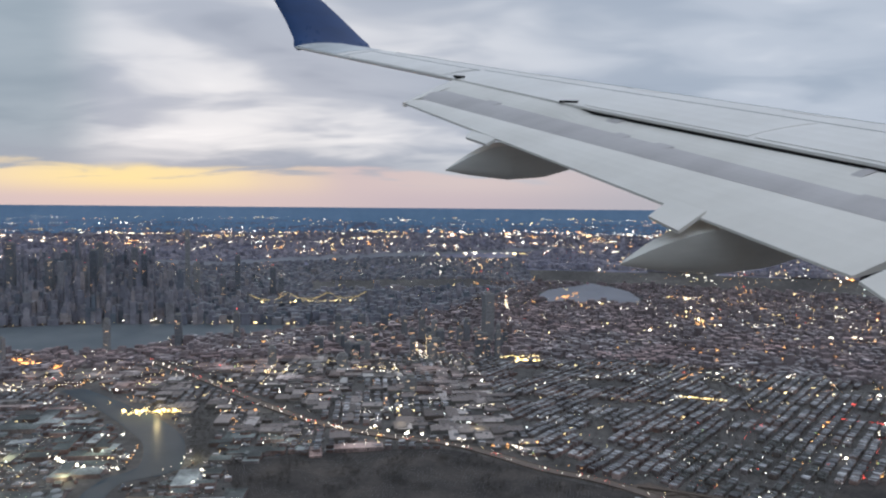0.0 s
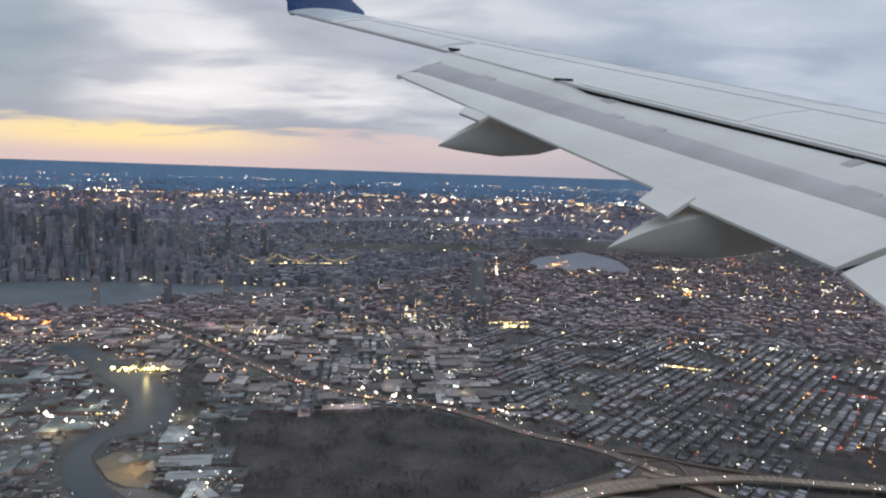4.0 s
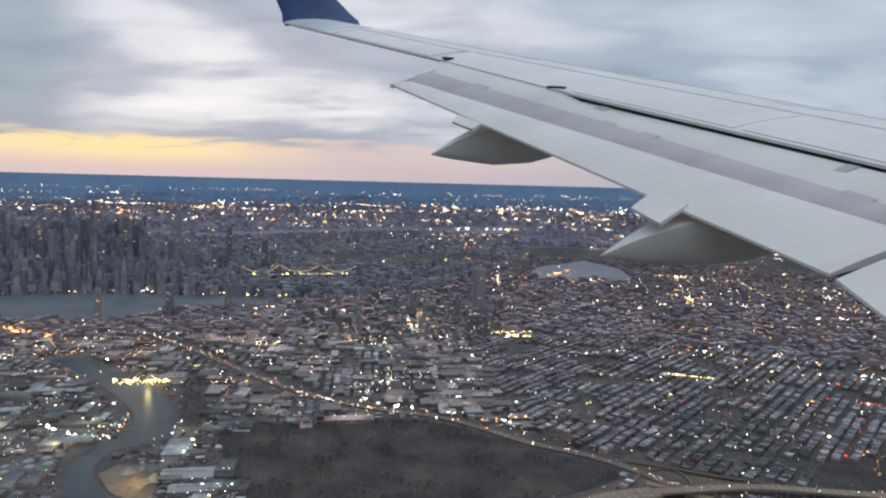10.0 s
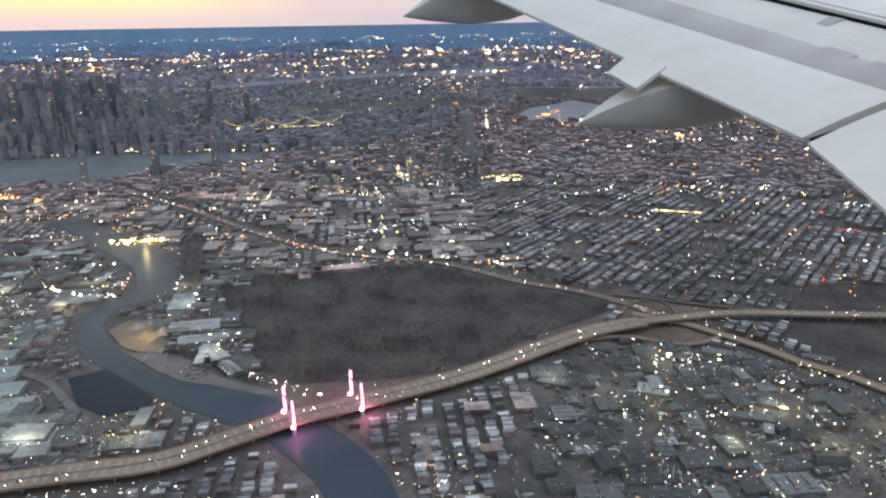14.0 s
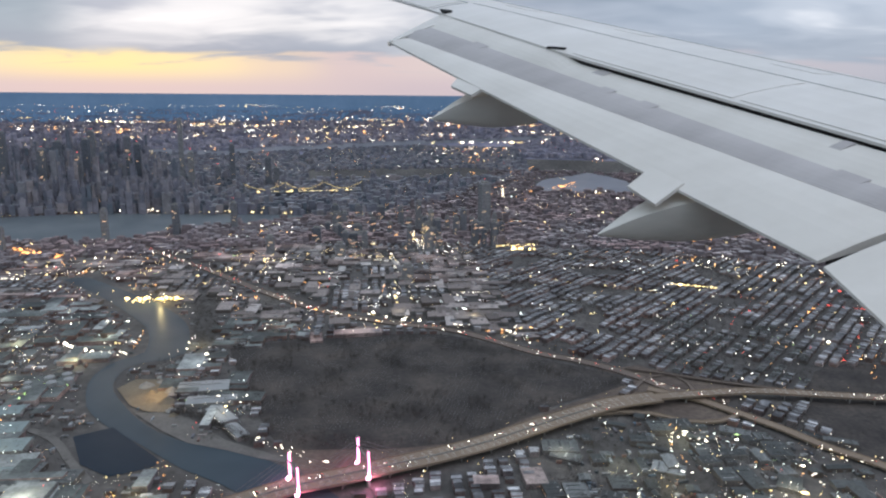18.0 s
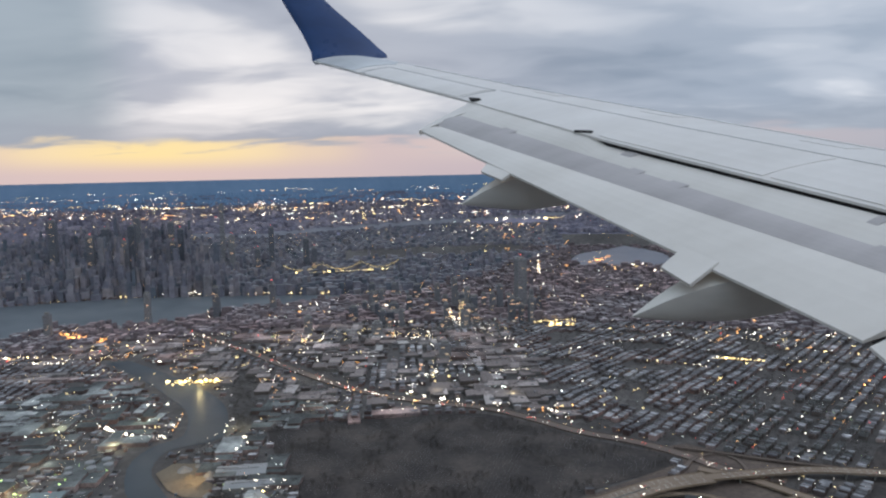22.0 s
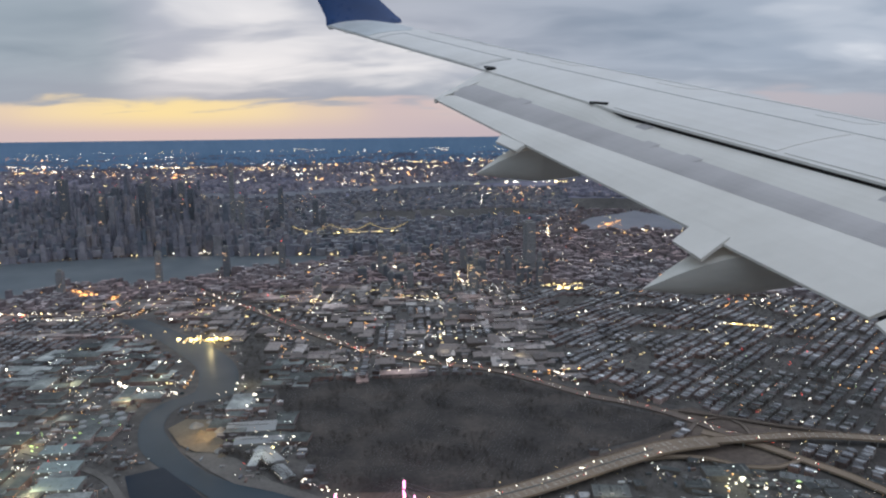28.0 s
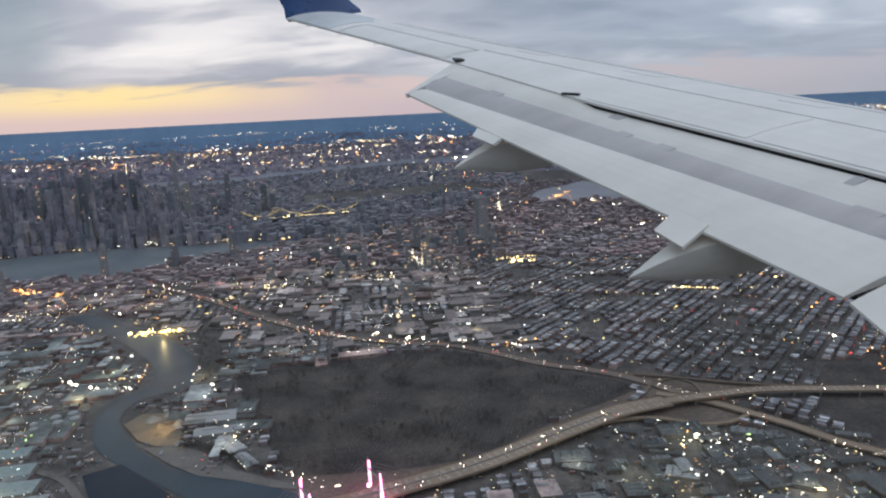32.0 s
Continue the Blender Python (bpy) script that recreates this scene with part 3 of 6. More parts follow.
def flat_sheet(name, poly, mat, label, category, up=1.0):
    """A level sheet over a plan outline on the flat ground."""
    bm = bmesh.new()
    edges, vs = [], [bm.verts.new((x, y, up)) for x, y in poly]
    for i in range(len(vs)):
        edges.append(bm.edges.new((vs[i], vs[(i + 1) % len(vs)])))
    bmesh.ops.triangle_fill(bm, use_beauty=True, edges=edges)
    for f in bm.faces:
        if f.normal.z < 0:
            f.normal_flip()
    me = bpy.data.meshes.new(name)
    bm.to_mesh(me)
    bm.free()
    me.materials.append(mat)
    return tagged(new(name, me), label, category, kind="structure")


flat_sheet("water_creek", smooth_line(CREEK_W, 40) + smooth_line(CREEK_E, 40)[::-1], M_WATER, "still grey-green water of a winding industrial creek", "creek", 1.0)
flat_sheet("water_basin", BASIN, M_BASIN, "dark square dock basin beside the creek", "basin", 1.3)
sheet("water_east_river", smooth_line(EAST_W, 120) + smooth_line(EAST_E, 120)[::-1], M_RIVER, "wide tidal river below the towers, slate-grey with a painted sky sheen", "river", 1.6)
sheet("water_far_river", HUDSON, M_FARWATER, "far river beyond the island, paled with a painted sky sheen", "river", 6.0)
sheet("water_bay", BAY, M_FARWATER, "inlet of the bay, paled with a painted sky sheen", "bay", 4.0)
flat_sheet("ground_cemetery", smooth_line(CEMETERY + CEMETERY[:1], 40)[:-1], M_LAWN, "dark winter lawn of a large cemetery", "lawn", 1.0)
flat_sheet("ground_fields", smooth_line(FIELDS + FIELDS[:1], 40)[:-1], M_LAWN, "second dark winter lawn cut by the expressway", "lawn", 1.0)
flat_sheet("ground_verge", VERGE, M_VERGE, "brown winter verge between cemetery and expressway", "verge", 0.5)
flat_sheet("ground_interchange", FORK, M_VERGE, "bare brown ground between the ramps of the fork", "verge", 0.6)
flat_sheet("ground_embankment", EMBANKMENT, M_QUAY, "pale stone embankment along the creek", "embankment", 1.4)
flat_sheet("ground_yard", YARD, M_SAND, "sandy lit storage yard on the creek bank", "yard", 1.6)

# ---- the wing, in the aircraft's own axes: ahead, left, up (m from the seat) ----
HULL = Matrix(((0.89112, -0.44577, 0.08485), (0.45366, 0.87103, -0.18839), (0.01008, 0.20637, 0.97842)))
wing = empty("aircraft_wing", Matrix.Translation((0, 0, ALT)) @ HULL.to_4x4(),
             "white jet airliner wing with lowered flaps and a dark blue winglet", "aircraft wing")
Z0, RISE = -1.267, 0.0957


def lerp(table, x):
    return float(np.interp(x, [r[0] for r in table], [r[1] for r in table]))


#            left   ahead
REAR = [(-1.3, 6.6), (-0.4, 6.05), (1.0, 5.2), (2.9, 4.05), (4.01, 3.38), (5.49, 2.47), (7.29, 1.59), (8.6, 0.86), (9.98, 0.08), (10.3, -0.06)]
NOSE = [(-1.3, 9.35), (-0.4, 9.1), (1.0, 8.0), (2.9, 6.5), (4.0, 5.7), (5.07, 4.85), (7.6, 2.82), (10.24, 1.10), (10.3, 1.06)]


def skin(l, s, top=True):
    """A point of the wing's skin: l to the left, s from the rear edge (0) to the nose (1)."""
    a, b = lerp(REAR, l), lerp(NOSE, l)
    c = b - a
    plane = Z0 + RISE * l
    arch = math.sin(math.pi * min(1.0, max(0.0, s)) ** 0.85)
    up = 0.062 * c * arch if top else -0.055 * c * arch - 0.02
    return (a + c * s, l, plane + up - 0.03 * c * max(0.0, s) ** 3)


def wing_box():
    sections = []
    for l in np.linspace(-1.2, 10.0, 57):
        ring = [skin(l, s) for s in np.linspace(0, 1, 15)] + [skin(l, s, False) for s in np.linspace(0.97, 0, 11)]
        sections.append(ring)
    v, f = loft(sections)
    return piece("wing_box", v, f, M_WHITE, wing, "white upper skin", True)


wing_box()


def patch(name, outline, mat, proud=0.004, label="", cells=10):
    """A thin plate that follows the upper skin. outline: (l0, s0 at l0, s1 at l0), (l1, s0 at l1, s1 at l1)."""
    (l0, a0, b0), (l1, a1, b1) = outline
    grid_top, grid_low = [], []
    for i in range(cells + 1):
        k = i / cells
        l = l0 + (l1 - l0) * k
        rt, rl = [], []
        for j in range(5):
            s = (a0 + (a1 - a0) * k) + ((b0 + (b1 - b0) * k) - (a0 + (a1 - a0) * k)) * j / 4
            x, y, z = skin(l, s)
            rt.append((x, y, z + proud))
            rl.append((x, y, z - 0.01))
        grid_top.append(rt + rl[::-1])
    v, f = loft(grid_top)
    return piece(name, v, f, mat, wing, label)


def seam(name, pts, width=0.008, proud=0.0055, mat=None):
    """A narrow sealed joint along points (l, s) of the upper skin."""
    v, f = [], []
    q = [Vector(skin(l, s)) for l, s in pts]
    for i, c in enumerate(q):
        d = (q[min(i + 1, len(q) - 1)] - q[max(i - 1, 0)]).normalized()
        side = Vector((d.y, -d.x, 0)).normalized() * width / 2
        v += [c + side + Vector((0, 0, proud)), c - side + Vector((0, 0, proud)), c - side - Vector((0, 0, 0.01)), c + side - Vector((0, 0, 0.01))]
    sections = [v[4 * i:4 * i + 4] for i in range(len(q))]
    vv, ff = loft(sections)
    return piece(name, vv, ff, mat or M_SEAM, wing)


def run(l0, s0, l1, s1, n=16):
    return [(l0 + (l1 - l0) * i / n, s0 + (s1 - s0) * i / n) for i in range(n + 1)]


# spoilers along the rear edge, ailerons, nose slats: proud plates with open joints between
for l0, l1 in ((0.2, 1.55), (1.6, 2.9), (2.95, 4.35), (4.4, 5.62)):
    patch("spoiler", ((l0, 0.015, 0.27), (l1, 0.015, 0.27)), M_WHITE)
patch("aileron", ((7.38, 0.01, 0.25), (8.95, 0.01, 0.27)), M_WHITE, label="white hinged aileron")
for l0, l1 in ((0.3, 2.6), (2.64, 4.9), (4.94, 7.2), (7.24, 9.4)):
    patch("nose_slat", ((l0, 0.86, 0.985), (l1, 0.86, 0.985)), M_METAL, 0.004, "bare metal leading edge")
patch("tip_panel", ((9.15, 0.01, 0.45), (9.96, 0.01, 0.985)), M_TIPGREY, 0.006, "light grey wing tip panel")
seam("spar_joint", run(9.1, 0.60, 0.0, 0.56, 40), 0.007, 0.0055)
seam("hinge_joint", run(7.3, 0.29, 0.0, 0.29, 40), 0.004)
seam("aileron_joint", run(9.0, 0.29, 7.33, 0.27, 12), 0.005)
for l in (7.33, 8.98):
    seam("aileron_gap", run(l, 0.0, l, 0.27, 5), 0.006)
for l, s in ((6.9, 0.45), (5.8, 0.45), (4.6, 0.44), (3.4, 0.44)):
    patch("access_panel", ((l, s, s + 0.07), (l + 0.28, s, s + 0.07)), M_WHITE, 0.0035, cells=3)


# the outer flap: vane, grey band, main panel; rear edge stepped down
def on_line(l, l0, a0, z0, da, dz):
    return Vector((a0 + (l0 - l) * da, l, z0 - (l0 - l) * dz))


def flap_rows(l):
    shut = min(1.0, max(0.0, (l - 5.63) / 0.06))      # outboard the vane meets the wing
    front = on_line(l, 7.13, 1.58, -0.615, 0.585, 0.1058) 
    k = min(1.0, max(0.0, (l - 3.0) / 2.6))
    front = front + Vector((-0.024 - 0.024 * k, 0, 0.034 - 0.040 * k))
    front = front.lerp(Vector((lerp(REAR, l) + 0.02, l, Z0 + RISE * l - 0.012)), shut)
    band_a = on_line(l, 6.97, 1.48, -0.69, 0.5486, 0.116)
    band_b = on_line(l, 6.95, 1.24, -0.78, 0.558, 0.11)
    rear = on_line(l, 6.83, 1.10, -0.83, 0.464, 0.153)
    return front, band_a, band_b, rear


def slab(name, l0, l1, pick, mat, label="", thick=0.05, cells=14, bulge=0.012):
    """A spanwise plate between two of the flap's lines, softly arched."""
    sections = []
    for i in range(cells + 1):
        l = l0 + (l1 - l0) * i / cells
        a, b = pick(l)
        ring = []
        for k in range(6):
            u = k / 5
            p = a.lerp(b, u)
            ring.append(p + Vector((0, 0, bulge * math.sin(math.pi * u))))
        for k in range(5, -1, -1):
            u = k / 5
            p = a.lerp(b, u)
            ring.append(p - Vector((0, 0, thick * (1 - 0.8 * u) if thick > 0.03 else thick)))
        sections.append([tuple(p) for p in ring])
    v, f = loft(sections)
    return piece(name, v, f, mat, wing, label, False)


TIP_L, SLOT_L = 6.93, 2.955
slab("flap_vane", TIP_L + 0.1, SLOT_L + 0.03, lambda l: (flap_rows(l)[0], flap_rows(l)[1]), M_FLAP, "white forward flap vane", 0.03, 24)
slab("flap_band", TIP_L + 0.02, SLOT_L, lambda l: (flap_rows(l)[1] + Vector((0, 0, 0.002)), flap_rows(l)[2] + Vector((0, 0, 0.002))), M_GREY, "grey unpainted flap band", 0.06, 24)
slab("flap_panel", TIP_L - 0.06, SLOT_L, lambda l: (flap_rows(l)[2], flap_rows(l)[3]), M_FLAP, "pale grey-white lowered flap", 0.085, 24)
# inboard flap past the slot, with an unswept rear edge


def inner_rows(l):
    f0, a0, b0, r0 = flap_rows(SLOT_L)
    k = (SLOT_L - l)
    return (f0 + Vector((0.585 * k, -k, -0.106 * k)), a0 + Vector((0.5 * k, -k, -0.11 * k)), b0 + Vector((0.48 * k, -k, -0.12 * k)),
            r0 + Vector((0.06 * k, -k, -0.25 * k * 0.95)))


IN0, IN1 = SLOT_L - 0.05, 0.45
slab("inner_flap_vane", IN0, IN1, lambda l: (inner_rows(l)[0], inner_rows(l)[1]), M_FLAP, "white inboard flap vane", 0.03)
slab("inner_flap_band", IN0, IN1, lambda l: (inner_rows(l)[1] + Vector((0, 0, 0.002)), inner_rows(l)[2] + Vector((0, 0, 0.002))), M_GREY, "grey inboard flap band", 0.06)
slab("inner_flap_panel", IN0, IN1, lambda l: (inner_rows(l)[2], inner_rows(l)[3]), M_FLAP, "pale inboard flap", 0.085)
# black sheets painted in as the shade under the spoilers and between the flaps
slab("cove_shade", 5.66, 0.4, lambda l: (Vector((lerp(REAR, l) + 0.035, l, Z0 + RISE * l - 0.012)), flap_rows(l)[0] + Vector((0.03, 0, -0.22))), M_DARK, "black sheet painted in as the shade behind the spoilers", 0.02, 20, 0.0)
slab("flap_gap_shade", SLOT_L + 0.03, SLOT_L - 0.06, lambda l: (flap_rows(l)[0] + Vector((0, 0, -0.06)), flap_rows(l)[3] + Vector((0.10, 0, -0.02))), M_DARK, "black sheet painted in as the shade of the gap between the flaps", 0.02, 3, 0.0)
seam("vent_mark", run(5.84, 0.0, 5.72, 0.03, 4), 0.035, 0.010, M_DARK)
# slanted outboard end of the flap, and the dark fitting at its corner
edge_in = [flap_rows(l)[k] for k, l in enumerate((7.03, 6.97, 6.95, 6.87))]
corner = flap_rows(7.2)[0]
edge_out = [corner.lerp(edge_in[3] + Vector((-0.01, 0.03, 0)), k / 3) for k in range(4)]
sections = []
for p, q in zip(edge_in, edge_out):
    sections.append([tuple(p + Vector((0, -0.03, 0.003))), tuple(q), tuple(q - Vector((0, 0, 0.035))), tuple(p - Vector((0, 0.03, 0.04)))])
v, f = loft(sections)
piece("flap_tip", v, f, M_FLAP, wing, "slanted pale end of the flap")
part("flap_fitting", box_bm(0.10, 0.20, 0.03, corner.x + 0.05, corner.y + 0.02, corner.z + 0.012, 0.008), M_DARK, wing, "small dark hinge fitting")
# worn pads where the flap tracks pass the band
for l, w in ((6.32, 0.07), (5.05, 0.05), (4.72, 0.06), (3.42, 0.08), (3.20, 0.05)):
    slab("track_pad", l + w, l - w, lambda q: (flap_rows(q)[1].lerp(flap_rows(q)[2], -0.10) + Vector((0, 0, 0.006)), flap_rows(q)[1].lerp(flap_rows(q)[2], 0.92) + Vector((0, 0, 0.006))), M_GREY, "", 0.012, 2, 0.006)


for l, w in ((5.28, 0.045), (3.66, 0.03)):
    slab("vane_pad", l + w, l - w, lambda q: (flap_rows(q)[0].lerp(flap_rows(q)[1], 0.02) + Vector((0, 0, 0.008)), flap_rows(q)[0].lerp(flap_rows(q)[1], 0.42) + Vector((0, 0, 0.012))), M_GREY, "worn grey pad on the flap vane", 0.012, 2, 0.006)


def fairing(l, deck, keel, half, label):
    """A canoe-shaped flap track fairing with a flat deck: deck and keel lines as (ahead, up)."""
    sections = []
    a0, a1 = deck[0][0], deck[-1][0]
    for k in range(25):
        u = k / 24
        a = a0 + (a1 - a0) * u
        hi, lo = lerp(deck, a), lerp(keel, a)
        w = half * min(1.0, u / 0.32) ** 0.9 * (1.0 if u < 0.8 else 1 - 0.5 * ((u - 0.8) / 0.2) ** 2) + 0.004
        ring = [(a, l + w * q, hi) for q in (-1.0, -0.5, 0.0, 0.5, 1.0)]
        for j in range(1, 20):
            q = math.pi * j / 20
            ring.append((a, l + w * math.cos(q), hi + (lo - hi) * math.sin(q) ** 0.8))
        sections.append(ring)
    v, f = loft(sections)
    return piece("flap_track_fairing", v, f, M_FAIRING, wing, label)


fairing(5.86, [(1.30, -1.325), (1.5, -1.20), (1.68, -1.11), (2.2, -1.02), (3.0, -0.95)], [(1.30, -1.335), (1.5, -1.37), (1.86, -1.41), (2.2, -1.385), (3.0, -1.15)], 0.14, "grey canoe-shaped fairing under the flap")
fairing(3.88, [(2.02, -1.61), (2.25, -1.48), (2.5, -1.38), (3.0, -1.26), (4.2, -1.12)], [(2.02, -1.62), (2.3, -1.665), (2.7, -1.69), (3.07, -1.66), (4.2, -1.35)], 0.16, "larger grey canoe-shaped fairing under the flap")
fairing(1.40, [(2.6, -2.0), (3.1, -1.75), (3.6, -1.6), (5.2, -1.25)], [(2.6, -2.02), (2.9, -2.08), (3.4, -2.10), (4.0, -2.0), (5.2, -1.5)], 0.18, "grey inboard fairing under the flap")
# pale tabs of the rear edge over the fairings
for a, b, c, d in ((((2.24, 3.99, -1.322)), (2.44, 4.08, -1.225), (2.55, 3.83, -1.255), (2.32, 3.75, -1.362)),
                   ((1.455, 5.82, -1.032), (1.60, 5.99, -0.935), (1.73, 5.64, -0.985), (1.575, 5.59, -1.062))):
    low = Vector((0.01, 0, -0.022))
    v, f = loft([[a, b, tuple(Vector(b) + low), tuple(Vector(a) + low)], [d, c, tuple(Vector(c) + low), tuple(Vector(d) + low)]])
    piece("fairing_tab", v, f, M_FLAP, wing, "pale tab over the fairing")


def winglet():
    #         up    rear   front   left
    rows = [(-0.36, 0.10, 1.12, 9.98), (-0.31, 0.06, 1.10, 10.00), (-0.20, 0.055, 1.02, 10.05), (0.05, -0.06, 0.74, 10.10), (0.35, -0.235, 0.38, 10.16), (0.70, -0.43, 0.0, 10.22), (1.02, -0.60, -0.28, 10.28)]
    sections = []
    for z, a, b, l in rows:
        ring = []
        for j in range(14):
            q = 2 * math.pi * j / 14
            u = 0.5 + 0.5 * math.cos(q)
            t = 0.035 * (b - a) * math.sin(q) * (1.6 if u < 0.9 else 1.0)
            ring.append((a + (b - a) * u, l + 0.26 * u * min(1.0, (b - a)) + t, z + 0.08 * u * (1 if z < -0.25 else 0.4)))
        sections.append(ring)
    v, f = loft(sections)
    return piece("winglet", v, f, M_BLUE, wing, "dark blue upswept winglet", True)


winglet()
# static discharge wicks on the outer rear edge
for l in (8.2, 8.8, 9.4):
    a, z = lerp(REAR, l), Z0 + RISE * l
    v, f = loft([[(a + 0.03, l - 0.004, z), (a + 0.03, l + 0.004, z), (a + 0.03, l, z + 0.008)], [(a - 0.13, l - 0.002, z - 0.01), (a - 0.13, l + 0.002, z - 0.01), (a - 0.13, l, z - 0.006)]])
    piece("static_wick", v, f, M_SEAM, wing)


# ---- cabin side with its window opening, close by the camera ----
def cabin_side():
    loop = [(-0.38, -0.16), (-0.34, -0.25), (-0.29, -0.33), (-0.25, -0.385), (-0.20, -0.44), (-0.15, -0.487), (-0.10, -0.53), (-0.05, -0.566), (0.05, -0.62), (0.2, -0.68), (0.45, -0.74),
            (0.9, -0.74), (1.25, -0.6), (1.42, -0.25), (1.45, 0.2), (1.36, 0.7), (1.1, 1.02), (0.6, 1.15), (0.1, 1.10), (-0.45, 1.0), (-0.80, 0.62), (-0.82, 0.18), (-0.60, -0.02)]
    mid = Vector((0.45, 0.2))
    side = empty("cabin_side", Matrix.Translation((0, 0, ALT)) @ HULL.to_4x4(), "grey-green moulded cabin wall round a window opening", "cabin wall", kind="structure")
    #         grown by, left
    prof = [(0.14, 0.22), (0.06, 0.15), (0.014, 0.115), (0.0, 0.108), (0.003, 0.102), (0.02, 0.10), (0.45, 0.08), (0.47, 0.12), (0.40, 0.22)]
    sections = []
    for gr, l in prof:
        ring = []
        for p in loop:
            d = (Vector(p) - mid).normalized()
            q = Vector(p) + d * gr
            ring.append((q.x - 0.012, l, q.y - 0.022))
        sections.append(ring)
    v, f = loft(sections + [sections[0]], True, False)
    piece("window_frame", v, f, M_CABIN, side, "rounded grey-green window reveal", True)

    sections = []
    for gr, l in ((0.0, 0.116), (-0.005, 0.113), (-0.0055, 0.109), (-0.001, 0.1065)):
        ring = []
        for p in loop:
            q = Vector(p) + (Vector(p) - mid).normalized() * gr
            ring.append((q.x - 0.012, l, q.y - 0.022))
        sections.append(ring)
    v, f = loft(sections + [sections[0]], True, False)
    piece("window_gasket", v, f, M_GASKET, side, "black rubber gasket of the window", True)

    # the shell of the cabin, a tube with the opening left out
    V, F = [], []
    fs, qs = np.arange(-3.0, 9.4, 0.25), np.radians(np.arange(0, 360, 7.5))
    for a in fs:
        for q in qs:
            V.append((a, -1.22 + 1.36 * math.cos(q), 0.05 + 1.36 * math.sin(q)))
    n = len(qs)
    for i in range(len(fs) - 1):
        for j in range(n):
            k = (j + 1) % n
            c = (fs[i] + 0.125, math.degrees(qs[j]) + 3.75)
            if -1.25 < c[0] < 1.85 and (c[1] < 72 or c[1] > 318):
                continue
            F.append((i * n + j, i * n + k, (i + 1) * n + k, (i + 1) * n + j))
    piece("cabin_shell", V, F, M_WHITE, side, "white fuselage skin")


cabin_side()

# ---- raised roads ----


def ribbon(name, line, half, mat, label, category, deck=12.0, rail=1.1, cuts=(0, 10 ** 9)):
    """A road deck with parapets, on a curve of plan points."""
    pts = smooth_line(line, 25)
    sections = []
    for i, (x, y) in enumerate(pts):
        ax, ay = pts[max(0, i - 1)]
        bx, by = pts[min(len(pts) - 1, i + 1)]
        d = Vector((bx - ax, by - ay, 0)).normalized()
        s = Vector((d.y, -d.x, 0))
        X, Y, Z, S = [float(q) for q in place(x, y)]
        c = Vector((X, Y, Z + deck * S))
        prof = [(-half, 1.0 + rail), (-half + 0.5, 1.0 + rail), (-half + 0.5, 1.0), (half - 0.5, 1.0), (half - 0.5, 1.0 + rail), (half, 1.0 + rail), (half, -1.4), (-half, -1.4)]
        sections.append([tuple(c + s * (u * S) + Vector((0, 0, w * S))) for u, w in prof])
    v, f = loft(sections)
    ob = piece(name, v, f, mat)
    return tagged(ob, label, category, kind="structure"), pts


road_bqe, BQE_PTS = ribbon("road_expressway", BQE, 21.0, M_ROADTOP, "wide raised concrete expressway with parapets", "expressway", 13.0)
road_east, EAST_PTS = ribbon("road_expressway_east", BQE_EAST, 12.0, M_ROADTOP, "narrower raised expressway past the fork", "expressway", 13.0)
LIE_PTS = ribbon("road_parkway", LIE, 13.0, M_ASPHALT, "worn asphalt expressway along the cemetery wall", "expressway", 1.6)[1]
ribbon("road_quay", QUAY_ROAD, 7.0, M_QUAY, "lit service road beside the basin", "road", 0.4, 0.3)
road_spur, SPUR_PTS = ribbon("road_spur", SPUR, 10.0, M_ROADTOP, "curving concrete slip road", "slip road", 5.5)
ribbon("road_ramp", [(-20, 1155), (25, 1180), (85, 1190), (140, 1175), (195, 1190), (230, 1225)], 4.5, M_ROADTOP, "narrow looping ramp beside the expressway", "ramp", 6.0)
ribbon("road_ramp", [(40, 1400), (95, 1395), (160, 1385), (230, 1375), (325, 1370)], 4.5, M_ASPHALT, "narrow ramp along the terraces", "ramp", 4.0)
ribbon("road_ramp", [(50, 1265), (70, 1345), (115, 1390), (155, 1365), (170, 1285)], 4.0, M_ASPHALT, "narrow ramp under the expressway", "ramp", 2.0)


def lane_lines(pts, deck, offsets, name, label, dash=6.0, wide=0.7):
    """Painted dashes and barriers along a deck, joined."""
    V, F = [], []
    for i in range(1, len(pts) - 1):
        a, b = pts[i], pts[i + 1]
        d = Vector((b[0] - a[0], b[1] - a[1], 0))
        if d.length < 1 or math.hypot(*a) > 2000:
            continue
        u = d.normalized()
        s = Vector((u.y, -u.x, 0))
        for off in offsets:
            n = max(1, int(d.length / (2 * dash)))
            for k in range(n):
                p = Vector((a[0], a[1], deck + 1.06)) + u * (k * 2 * dash) + s * off
                q = p + u * dash
                b0 = len(V)
                V += [p - s * wide / 2, p + s * wide / 2, q + s * wide / 2, q - s * wide / 2]
                F.append((b0, b0 + 1, b0 + 2, b0 + 3))
    return tagged(new(name, mesh_of(name, V, F, M_LINE)), label, "lane lines", kind="stuff")


lane_lines(EAST_PTS, 13.0, (-8, -4, 4, 8), "lane_lines", "white dashed lane lines past the fork")
lane_lines(BQE_PTS, 13.0, (-13, -8.5, -4.5, 4.5, 8.5, 13), "lane_lines", "white dashed lane lines on the expressway")
ribbon("road_median", [p for p in BQE_PTS[2:-2:3]], 1.1, M_CONC, "concrete median barrier of the expressway", "median", 13.6, 0.8)


